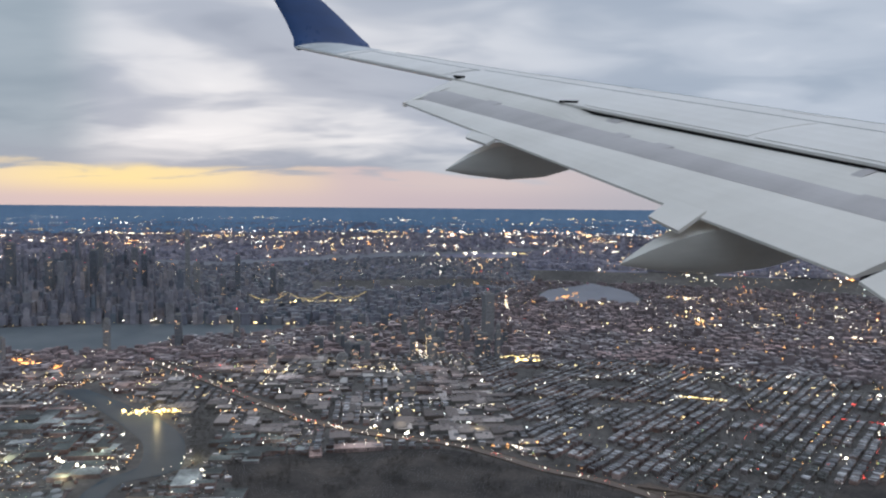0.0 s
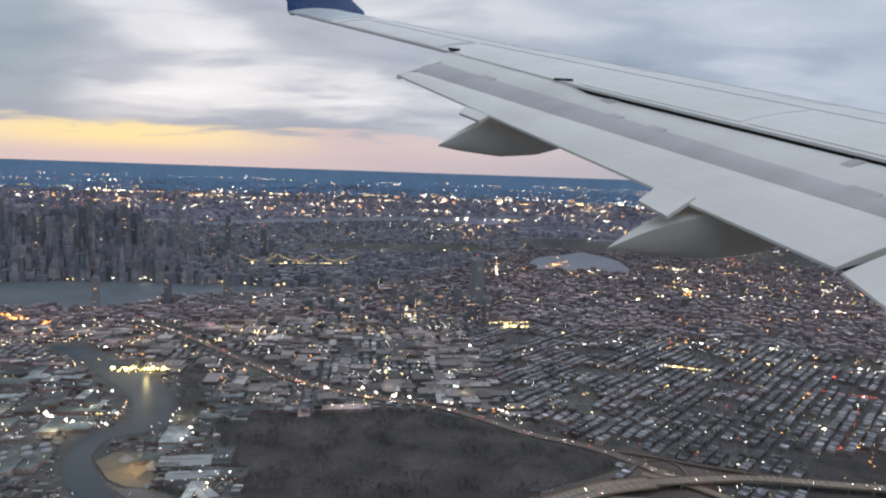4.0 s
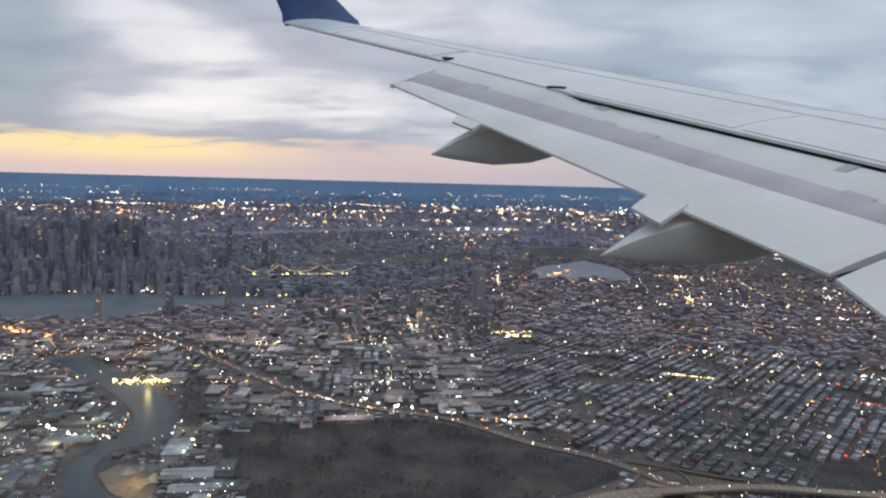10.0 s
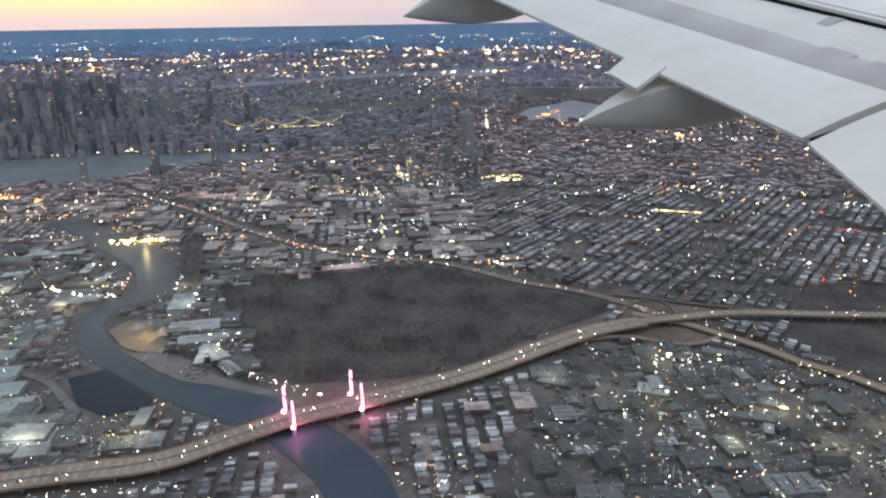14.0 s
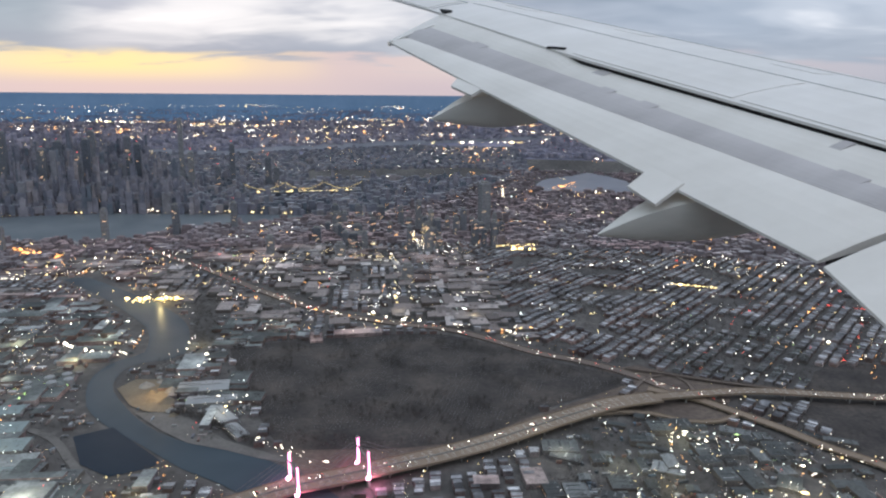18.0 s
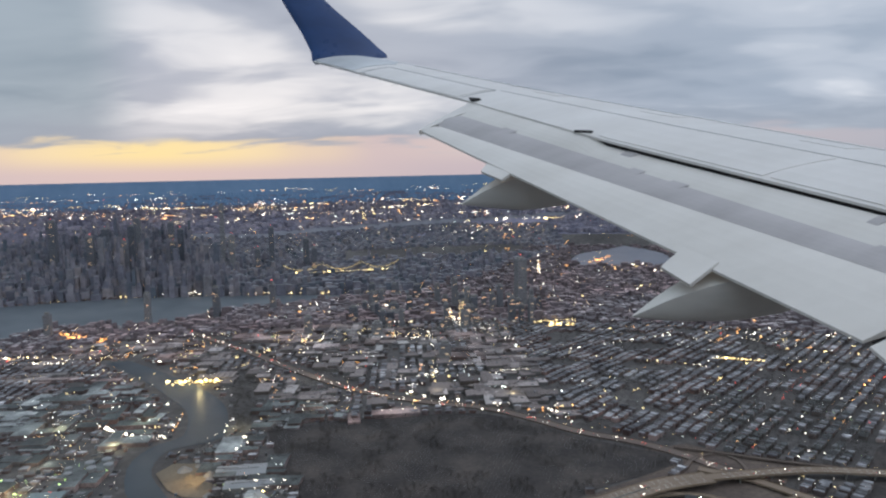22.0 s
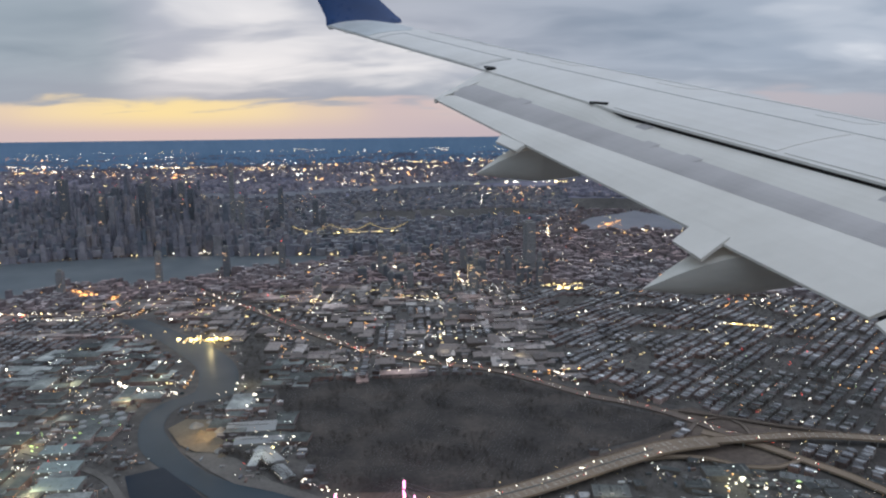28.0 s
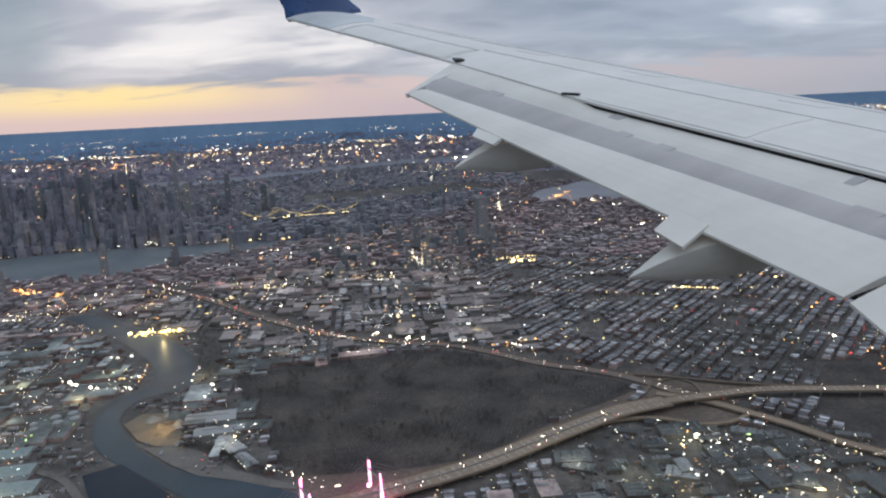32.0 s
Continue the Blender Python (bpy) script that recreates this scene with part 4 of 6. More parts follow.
def piers(pts, road, deck, every, half):
    proto = None
    for i in range(2, len(pts) - 2, every):
        x, y = pts[i]
        if math.hypot(x, y) > 2400:
            continue
        d = Vector((pts[i + 1][0] - pts[i - 1][0], pts[i + 1][1] - pts[i - 1][1], 0)).normalized()
        yaw = math.degrees(math.atan2(d.y, d.x))
        if proto is None:
            proto = empty("road_pier", pose(x, y, 0, 0, 0, yaw), "concrete two-column pier under the expressway", "pier", "expressway piers")
            part("cap", box_bm(2.4, 2 * half - 2, 1.6, 0, 0, deck - 3.2, 0.15), M_CONC, proto)
            for s in (-1, 1):
                part("column", box_bm(2.0, 2.0, deck - 3.2, 0, s * half * 0.55, 0, 0.2), M_CONC, proto)
        else:
            copy_thing(proto, pose(x, y, 0, 0, 0, yaw))


piers(BQE_PTS, road_bqe, 13.0, 2, 21.0)
piers(EAST_PTS, road_east, 13.0, 2, 12.0)
piers(SPUR_PTS, road_spur, 5.5, 3, 10.0)

# ---- the mass of the city, as joined blocks ----
RNG = np.random.default_rng(7)


def boxes(name, x, y, w, d, h, yaw, mats, label, category, kind="stuff"):
    """One object of many upright blocks. Plan metres; faces: four walls and a roof."""
    X, Y, Z, S = place(x, y)
    c, s = np.cos(yaw), np.sin(yaw)
    V = np.zeros((len(X), 8, 3))
    for k, (a, b) in enumerate(((-1, -1), (1, -1), (1, 1), (-1, 1))):
        ox, oy = a * w / 2, b * d / 2
        px, py = X + S * (ox * c - oy * s), Y + S * (ox * s + oy * c)
        V[:, k, 0], V[:, k, 1], V[:, k, 2] = px, py, Z - 6 * S * (S < 1)
        V[:, k + 4, 0], V[:, k + 4, 1], V[:, k + 4, 2] = px, py, Z + S * h
    q = np.array([(0, 1, 5, 4), (1, 2, 6, 5), (2, 3, 7, 6), (3, 0, 4, 7), (4, 5, 6, 7)])
    F = (np.arange(len(X))[:, None, None] * 8 + q).reshape(-1, 4)
    idx = np.tile([0, 0, 0, 0, 1], len(X))
    me = bpy.data.meshes.new(name)
    me.from_pydata(V.reshape(-1, 3).tolist(), [], F.tolist())
    for m in mats:
        me.materials.append(m)
    me.polygons.foreach_set("material_index", idx.astype(np.int32))
    me.update()
    return tagged(new(name, me), label, category, kind=kind)


def in_view(x, y, lo=-24.0, hi=58.0):
    a = np.degrees(np.arctan2(-x, y))
    return (a > lo) & (a < hi) & (y > 0)


def rows(theta, extent, pitch, length, width, depth, street, seed, shift=0.0):
    """House plots in back-to-back rows: plan x, y and yaw."""
    r = np.random.default_rng(seed)
    x0, x1, y0, y1 = extent
    cx, cy, rad = (x0 + x1) / 2, (y0 + y1) / 2, math.hypot(x1 - x0, y1 - y0) / 2
    us = np.arange(-rad, rad, pitch)
    vs = np.arange(-rad, rad, width)
    vs = vs[(vs + rad) % length > street]
    U, Vv = np.meshgrid(us, vs)
    Vv = Vv + r.uniform(-0.5, 0.5, len(us))[None, :] * shift
    out = []
    for side in (-1, 1):
        u, v = U.ravel() + side * (depth / 2 + 4), Vv.ravel()
        u = u + r.normal(0, 0.9, len(u))
        x = cx + u * math.cos(theta) - v * math.sin(theta)
        y = cy + u * math.sin(theta) + v * math.cos(theta)
        k = (x > x0) & (x < x1) & (y > y0) & (y < y1) & (r.random(len(x)) < 0.93)
        out.append(np.stack([x[k], y[k]], 1))
    p = np.concatenate(out)
    return p[:, 0], p[:, 1]


HOUSE_ROW = math.radians(-25.0)


def row_zone(x, y):
    """The terraces east of the expressway fork."""
    return (x > -0.42 * (y - 1450) - 120) & (y > 1180) & (y < 2700)


def works_zone(x, y):
    """Railway lands and works north of the creek: few houses, large roofs."""
    v = np.array([noise.noise(Vector((float(a) / 260, float(b) / 190, 6.0))) for a, b in zip(x, y)])
    return (v > -0.12) & (y > 1450) & (x > -1750 - 0.3 * (y - 1500)) & ~row_zone(x, y)


# terraced houses, seen along their rows
hx, hy = rows(HOUSE_ROW, (-900, 1500, 1150, 2700), 54.0, 250.0, 6.6, 15.0, 12.0, 3, 170.0)
thick = np.array([noise.noise(Vector((float(a) / 120, float(b) / 120, 8.0))) for a, b in zip(hx, hy)])
k = row_zone(hx, hy) & ~open_ground(hx, hy) & in_view(hx, hy) & (thick > -0.22)
hx, hy = hx[k], hy[k]
NEST = (hx > 120) & (hx < 420) & (hy > 1400) & (hy < 1760)       # built one by one further down
NX, NY = hx[NEST], hy[NEST]
pick = RNG.permutation(len(NX))[:300]
rest = np.ones(len(NX), bool)
rest[pick] = False
NX1, NY1 = NX[pick], NY[pick]
ax, ay = np.r_[hx[~NEST], NX[rest]], np.r_[hy[~NEST], NY[rest]]
n = len(ax)
boxes("terraced_houses", ax, ay, np.full(n, 15.0) * RNG.uniform(0.85, 1.1, n), np.full(n, 6.55), 7.6 + 3.5 * np.abs(np.sin(ax * 0.013 + ay * 0.021)) + RNG.uniform(-0.9, 0.9, n), HOUSE_ROW,
      [M_WALLS, M_ROOFS], "rows of brick terraced houses with grey flat roofs", "houses")

# mixed blocks and sheds west of it
gx, gy = rows(math.radians(20), (-3200, 700, 560, 2700), 54.0, 190.0, 9.0, 16.0, 14.0, 5, 110.0)
k = ~row_zone(gx, gy) & ~open_ground(gx, gy) & in_view(gx, gy) & (RNG.random(len(gx)) < 0.93)
k &= ~((gx > -100) & (gy < 1250)) & ~inside(gx, gy, QUAY) & (~inside(gx, gy, WORKS) | (RNG.random(len(gx)) < 0.3))
k &= ~works_zone(gx, gy) | (RNG.random(len(gx)) < 0.16)
gx, gy = gx[k], gy[k]
n = len(gx)
lowland = inside(gx, gy, [(-1500, 560), (-1250, 1250), (-880, 1250), (-560, 900), (-600, 560)])
slow = np.array([noise.noise(Vector((float(a) / 90, float(b) / 90, 2.0))) for a, b in zip(gx, gy)])
boxes("city_blocks", gx, gy, RNG.uniform(12, 17, n), RNG.uniform(7.5, 9, n), (8.5 + 5 * slow + RNG.uniform(-1.5, 1.5, n)) * np.where(lowland, 0.6, 1.0), math.radians(20),
      [M_WALLS, M_ROOFS], "dense low brick blocks with tar and silver roofs", "buildings")
# large flat sheds
sx, sy = RNG.uniform(-2300, 500, 620), RNG.uniform(620, 2600, 620)
bx, by = RNG.uniform(-2200, 200, 1500), RNG.uniform(1450, 2650, 1500)
k = works_zone(bx, by)
sx, sy = np.r_[sx, bx[k]], np.r_[sy, by[k]]
k = ~open_ground(sx, sy, 40) & in_view(sx, sy) & ~row_zone(sx, sy) & ~((sx > -80) & (sy < 1250))
sx, sy = sx[k], sy[k]
wx, wy = RNG.uniform(-1700, -500, 420), RNG.uniform(560, 1500, 420)
k = ~open_ground(wx, wy, 30) & inside(wx, wy, WORKS) & ~inside(wx, wy, QUAY)
sx, sy = np.r_[sx, wx[k]], np.r_[sy, wy[k]]
lone = np.flatnonzero((sx > -1350) & (sx < -150) & (sy > 1480) & (sy < 1960))[:230]
WX, WY = sx[lone], sy[lone]
sx, sy = np.delete(sx, lone), np.delete(sy, lone)
n = len(sx)
cool = inside(sx, sy, WORKS)
bw, bd, bh, byaw = RNG.gamma(4, 13, n).clip(18, 110), RNG.uniform(16, 46, n), RNG.uniform(5, 12, n), math.radians(20) + RNG.choice([0, math.pi / 2], n) + RNG.normal(0, 0.05, n)
for k, roof, label in ((~cool, M_SHED, "broad low warehouse sheds with pale flat roofs"), (cool, M_SHED_COOL, "broad low creekside sheds, roofs tinted with painted greenish lamplight")):
    boxes("warehouse_sheds", sx[k], sy[k], bw[k], bd[k], bh[k], byaw[k], [M_WALLS, roof], label, "warehouses")


def scatter(count, r0, r1, seed, power=1.0, lo=-24.0, hi=58.0):
    r = np.random.default_rng(seed)
    a = np.radians(r.uniform(lo, hi, count))
    d = r0 * (r1 / r0) ** (r.random(count) ** power)
    return -d * np.sin(a), d * np.cos(a)


# middle distance: low and middling blocks out to the rivers
mx, my = scatter(15000, 2550, 5200, 11)
k = ~open_ground(mx, my, 10)
west = inside(mx, my, [(-9000, 2000)] + EAST_W + [(-900, 3700), (-900, 9000), (-9000, 9000)])
mx, my, west = mx[k], my[k], west[k]
lx, ly = mx[~west], my[~west]
n = len(lx)
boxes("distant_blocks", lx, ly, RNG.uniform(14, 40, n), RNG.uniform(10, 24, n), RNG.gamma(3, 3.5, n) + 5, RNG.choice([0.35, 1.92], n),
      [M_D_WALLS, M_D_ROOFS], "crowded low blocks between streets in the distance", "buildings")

# the island: mid-rise everywhere, high towers towards the south
ix, iy = scatter(22000, 2500, 7600, 13)
k = inside(ix, iy, EAST_W + [(-900, 3500), (-600, 5000), (-1310, 8745)] + HUDSON_E[::-1]) & ~open_ground(ix, iy, 8) & ~inside(ix, iy, PARK)
ix, iy = ix[k], iy[k]
n = len(ix)
bear = np.degrees(np.arctan2(-ix, iy))
core = np.exp(-((bear - 41) / 9.0) ** 2)
hgt = RNG.gamma(2.2, 9.0, n) + 12 + core * RNG.gamma(1.1, 36.0, n)
hgt = np.where((np.hypot(ix, iy) > 4600) & (bear < 37), 12 + 0.3 * (hgt - 12), hgt)
hgt = np.minimum(hgt, 250)
iw, idp, iyaw = RNG.uniform(16, 44, n), RNG.uniform(16, 38, n), RNG.choice([0.5, 2.07], n)
# high ones step back to a narrower shaft and a crown
step = hgt > 60
base_h = np.where(step, hgt * RNG.uniform(0.35, 0.75, n), hgt)
shaft = RNG.uniform(0.5, 0.8, n)
crown = step & (RNG.random(n) < 0.4)
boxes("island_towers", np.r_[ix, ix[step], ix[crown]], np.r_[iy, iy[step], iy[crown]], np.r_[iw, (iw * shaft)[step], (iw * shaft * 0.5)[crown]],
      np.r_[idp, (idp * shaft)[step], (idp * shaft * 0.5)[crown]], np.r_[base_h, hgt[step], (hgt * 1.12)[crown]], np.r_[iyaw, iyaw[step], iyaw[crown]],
      [M_TOWER, M_TOWER_ROOF], "packed towers and blocks of the island, blue-grey with painted haze", "skyline")
# beyond the far river
fx, fy = scatter(11000, 6500, 30000, 17, 1.5)
k = ~inside(fx, fy, HUDSON) & ~inside(fx, fy, EAST_W + [(-900, 3500), (-600, 5000), (-1310, 8745)] + HUDSON_E[::-1])
fx, fy = fx[k], fy[k]
n = len(fx)
w, d, h, yaw = RNG.uniform(30, 110, n), RNG.uniform(20, 70, n), RNG.gamma(2.5, 6.0, n) + 6, RNG.uniform(0, 3.1, n)
# Haze sits in the far town's colour; the farthest share the hills' glow.
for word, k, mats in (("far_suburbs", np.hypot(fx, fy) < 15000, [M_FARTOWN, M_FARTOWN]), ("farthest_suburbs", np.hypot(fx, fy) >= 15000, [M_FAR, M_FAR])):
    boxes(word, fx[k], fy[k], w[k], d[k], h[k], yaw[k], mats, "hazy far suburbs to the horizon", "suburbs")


def far_ridge():
    """Low hills along the horizon, with blue haze put into their colour and glow."""
    V, F = [], []
    az = np.arange(-80, 80, 0.25)
    for layer, (rt, high) in enumerate(((24000, 110), (38000, 260), (60000, 480))):
        base = len(V)
        for i, a in enumerate(az):
            h = high * (0.55 + 0.45 * noise.noise(Vector((a * 0.07, layer * 9.1, 0))) + 0.12 * noise.noise(Vector((a * 0.9, layer * 3.3, 5))))
            for r2, hh in ((rt, 0.0), (rt * 1.12, h), (rt * 1.3, 0.0)):
                X, Y, Z, S = [float(q) for q in place(-r2 * math.sin(radians(a)), r2 * math.cos(radians(a)))]
                V.append((X, Y, Z + S * hh - (0.5 if hh == 0 else 0)))
        for i in range(len(az) - 1):
            for j in range(2):
                b = base + 3 * i + j
                F.append((b, b + 3, b + 4, b + 1))
    return tagged(new("backdrop_hills", mesh_of("backdrop_hills", V, F, M_FAR, None, True)), "low hills along the horizon, blue with painted haze", "hills", kind="structure")


far_ridge()

# ---- lights of the city ----


def orbs(name, x, y, high, px, mat, label, flat=0.75, stretch=1.0):
    """Many small lamps as faceted globes; px: half width seen from the aircraft, in thousandths of the distance."""
    X, Y, Z, S = place(x, y)
    dist = np.hypot(np.hypot(X, Y), ALT - Z)
    r = px * dist / 1000.0
    Zc = Z + S * high + r * flat
    o = np.array([(1, 0, 0), (0, 1, 0), (-1, 0, 0), (0, -1, 0), (0, 0, flat), (0, 0, -flat)])
    rr = np.random.default_rng(len(X))
    turn, long = rr.uniform(-0.5, 0.5, len(X)), rr.choice([1.0, 1.0, 1.5, 2.2], len(X)) * stretch
    ox = o[None, :, 0] * long[:, None]
    oy = np.repeat(o[None, :, 1], len(X), 0)
    oz = np.repeat(o[None, :, 2], len(X), 0)
    c, s = np.cos(turn)[:, None], np.sin(turn)[:, None]
    V = np.stack([X, Y, Zc], -1)[:, None, :] + r[:, None, None] * np.stack([ox * c - oy * s, ox * s + oy * c, oz], -1)
    q = np.array([(0, 1, 4), (1, 2, 4), (2, 3, 4), (3, 0, 4), (1, 0, 5), (2, 1, 5), (3, 2, 5), (0, 3, 5)])
    F = (np.arange(len(X))[:, None, None] * 6 + q).reshape(-1, 3)
    me = bpy.data.meshes.new(name)
    me.from_pydata(V.reshape(-1, 3).tolist(), [], F.tolist())
    me.materials.append(mat)
    me.update()
    return tagged(new(name, me), label, "city lights", kind="stuff")


def clustered(x, y, scale, cut, seed):
    """Keep points where a slow pattern is high, so that lights gather in knots and lines."""
    v = np.array([noise.noise(Vector((float(a) / scale, float(b) / scale, seed))) for a, b in zip(x, y)])
    return v > cut


def lights(seed, count, r0, r1, spread, px, power=1.0, gap=13.0, most=12):
    """Lamps in short strings along the streets, gathered in knots; those of one string share a colour."""
    r = np.random.default_rng(seed)
    x, y = scatter(count, r0, r1, seed, power)
    k = clustered(x, y, spread, 0.10, seed) | (r.random(count) < 0.25)
    x, y = x[k], y[k]
    m = np.minimum(r.geometric(0.24, len(x)), most)
    ang = np.where(row_zone(x, y), HOUSE_ROW, radians(20)) + r.choice([0, math.pi / 2], len(x)) + r.normal(0, 0.06, len(x))
    step = gap * r.uniform(0.6, 2.2, len(x))
    tint, size = r.random(len(x)), r.gamma(1.5, 0.5, len(x)).clip(0.28, 2.2)
    i = np.repeat(np.arange(len(x)), m)
    j = np.concatenate([np.arange(q) for q in m]) - m[i] / 2
    X = x[i] + np.cos(ang[i]) * step[i] * j + r.normal(0, 0.22 * gap, len(i))
    Y = y[i] + np.sin(ang[i]) * step[i] * j + r.normal(0, 0.22 * gap, len(i))
    k = ~open_ground(X, Y, 0) & (r.random(len(X)) < np.where(row_zone(X, Y), 0.2, 0.9) * np.where((X > -80) & (Y < 1250), 0.5, 1.0) * np.where((X > -200) & (Y >= 2500) & (Y < 4200), 0.55, 1.0))
    u = np.where(r.random(len(X)) < 0.12, r.random(len(X)), tint[i])
    return X[k], Y[k], (px * size[i] * r.uniform(0.6, 1.3, len(i)))[k], u[k]


def spread_lights(tag, x, y, px, u, high, shares, stretch=1.0):
    lo = 0.0
    for word, mat, share, label in shares:
        k = (u >= lo) & (u < lo + share)
        lo += share
        if k.sum():
            orbs(tag + "_" + word + "_lights", x[k], y[k], high if np.isscalar(high) else np.resize(high, k.sum()), px[k], mat, label, 0.75, stretch)


MIX_NEAR = (("white", L_WHITE, 0.46, "scattered white street and yard lights"), ("yellow", L_YELLOW, 0.22, "scattered yellow sodium lights"),
            ("cool", L_COOL, 0.16, "scattered cool white lights"), ("amber", L_AMBER, 0.09, "scattered amber lights"),
            ("red", L_RED, 0.04, "small red lights"), ("green", L_GREEN, 0.04, "small greenish lights"), ("blue", L_BLUE, 0.01, "a few blue lights"))
MIX_FAR = (("white", L_WHITE, 0.40, "distant white lights"), ("yellow", L_YELLOW, 0.27, "distant yellow lights"),
           ("amber", L_AMBER, 0.25, "distant orange lights"), ("cool", L_COOL, 0.06, "distant cool lights"), ("red", L_RED, 0.02, "distant red lights"))
spread_lights("near", *lights(31, 6200, 620, 2600, 110.0, 0.48), 9.0, MIX_NEAR)
fx, fy, fp, fu = lights(35, 300, 900, 3000, 160.0, 0.95, 1.0, 26.0, 7)
k = works_zone(fx, fy) | (fy < 1500)
spread_lights("flood", fx[k], fy[k], fp[k], fu[k], 12.0, MIX_NEAR)
spread_lights("middle", *lights(41, 4600, 2300, 4600, 210.0, 0.40, 1.0, 20.0), 12.0, MIX_FAR, 1.6)
spread_lights("island", *lights(51, 1500, 3000, 7000, 300.0, 0.38, 1.0, 30.0, 5), np.random.default_rng(8).gamma(1.5, 28.0, 4000), MIX_FAR)
spread_lights("far", *lights(61, 11000, 6500, 17000, 900.0, 0.30, 0.9, 70.0, 22), 12.0, MIX_FAR, 2.4)
spread_lights("farthest", *lights(67, 2000, 15000, 36000, 2500.0, 0.24, 1.0, 170.0, 12), 12.0, MIX_FAR, 2.2)


def lamp_line(name, line, count, mat, px, label, wobble=6.0, high=9.0, seed=1):
    r = np.random.default_rng(seed)
    pts = np.array(smooth_line(line, 10))
    i = np.clip(np.linspace(0, len(pts) - 1, count) + r.normal(0, 0.5 * len(pts) / count, count), 0, len(pts) - 1).astype(int)
    i = i[r.random(count) < 0.8]
    n = len(i)
    orbs(name, pts[i, 0] + r.normal(0, wobble, n), pts[i, 1] + r.normal(0, wobble, n), high, 0.72 * px * r.gamma(3.0, 0.33, n).clip(0.35, 2.0), mat, label)


lamp_line("avenue_lights", [(-1100, 1690), (-595, 1550), (-255, 1535), (-20, 1440)], 46, L_AMBER, 1.0, "amber lights along the cemetery road", 9)
lamp_line("avenue_lights", [(-700, 1580), (-420, 1565), (-200, 1545)], 26, L_WHITE, 1.6, "bright white lights above the cemetery wall", 12, seed=2)
lamp_line("rail_yard_lights", [(-2055, 1940), (-1910, 1910), (-1740, 1870)], 120, L_AMBER, 1.2, "orange lights of a rail yard", 14, seed=3)
lamp_line("station_lights", [(175, 2095), (240, 2090), (305, 2085)], 110, L_YELLOW, 1.0, "yellow strip of lights on a raised station", 1.0, seed=4)
lamp_line("red_avenue_lights", [(545, 2010), (620, 1995), (700, 1980)], 80, L_RED, 0.6, "red tail lights along an avenue", 3, 4, seed=5)
lamp_line("red_avenue_lights", [(330, 1500), (420, 1700), (520, 1960)], 30, L_AMBER, 1.0, "amber lights along an avenue", 4, 6, seed=6)
lamp_line("plaza_lights", [(-365, 2435), (-300, 2465), (-250, 2490)], 36, L_YELLOW, 1.7, "yellow lights of a floodlit plaza", 9, 6, seed=7)
lamp_line("creek_lights", [(-535, 920), (-490, 910), (-445, 895), (-405, 885)], 22, L_WHITE, 1.4, "white lamps along the creek road", 4, 7, seed=8)
lamp_line("dock_lights", [(-690, 770), (-665, 785), (-635, 810), (-620, 820)], 16, L_YELLOW, 1.0, "yellow lamps along the dock wall", 2, 5, seed=9)
lamp_line("dock_lights", [(-1240, 1550), (-1180, 1545), (-1120, 1575), (-1100, 1555)], 60, L_YELLOW, 1.6, "yellow floodlights on the creek head", 12, 8, seed=10)
lamp_line("shore_lights", EAST_W, 70, L_YELLOW, 0.9, "yellow lamps on the river drive", 14, 8, seed=11)
lamp_line("shore_lights", EAST_E, 46, L_WHITE, 0.8, "white lamps on the river bank", 14, 8, seed=12)
lamp_line("span_lights", [(-1830, 3265), (-1730, 3300), (-1600, 3390), (-1500, 3440), (-1385, 3500)], 60, L_YELLOW, 1.0, "yellow lights strung along a far bridge", 6, 45, seed=13)
lamp_line("inlet_lights", [(-420, 4140), (-330, 4300), (-270, 4560)], 30, L_AMBER, 1.1, "orange lights on the inlet shore", 12, 8, seed=14)
lamp_line("yard_floodlights", [(225, 960), (260, 985), (310, 975), (350, 1000)], 10, L_YELLOW, 1.7, "large yellow yard floodlights", 9, 8, seed=15)
lamp_line("yard_floodlights", [(60, 1080), (120, 1120), (190, 1090), (240, 1130)], 18, L_WHITE, 1.4, "white yard floodlights", 14, 8, seed=16)
lamp_line("shed_lights", [(-1205, 1220), (-1080, 1185), (-985, 1195)], 34, L_WHITE, 1.5, "white lights along a loading dock", 3, 7, seed=17)
lamp_line("shed_lights", [(-900, 1300), (-840, 1200), (-760, 1110)], 20, L_WHITE, 1.1, "white lights along the creek sheds", 22, 7, seed=18)
lamp_line("shed_lights", [(-1250, 820), (-1100, 900), (-1000, 1020)], 36, L_GREEN, 1.2, "greenish yard lights by the creek", 30, 7, seed=19)
lamp_line("avenue_lights", [(-1500, 1300), (-1300, 1650), (-1050, 2100), (-800, 2500)], 60, L_YELLOW, 1.0, "yellow lights along a long avenue", 6, 8, seed=20)
lamp_line("avenue_lights", [(-700, 1650), (-450, 1900), (-200, 2150), (100, 2420)], 60, L_WHITE, 1.0, "white lights along a long avenue", 6, 8, seed=21)
lamp_line("avenue_lights", [(-1000, 2250), (-600, 2150), (-200, 2060), (175, 2000)], 56, L_YELLOW, 0.9, "yellow lights along a cross avenue", 5, 8, seed=22)
lamp_line("avenue_lights", [(150, 1420), (250, 1640), (330, 1860), (420, 2120)], 40, L_RED, 0.5, "red tail lights down a street", 3, 4, seed=23)
YARD_LAMPS = [(-800, 1030, 32, 60000, (1.0, 0.68, 0.28)), (-640, 985, 24, 10000, (1.0, 0.95, 0.8)), (-1170, 1555, 26, 120000, (1.0, 0.80, 0.35))]
lamp_rng = random.Random(12)
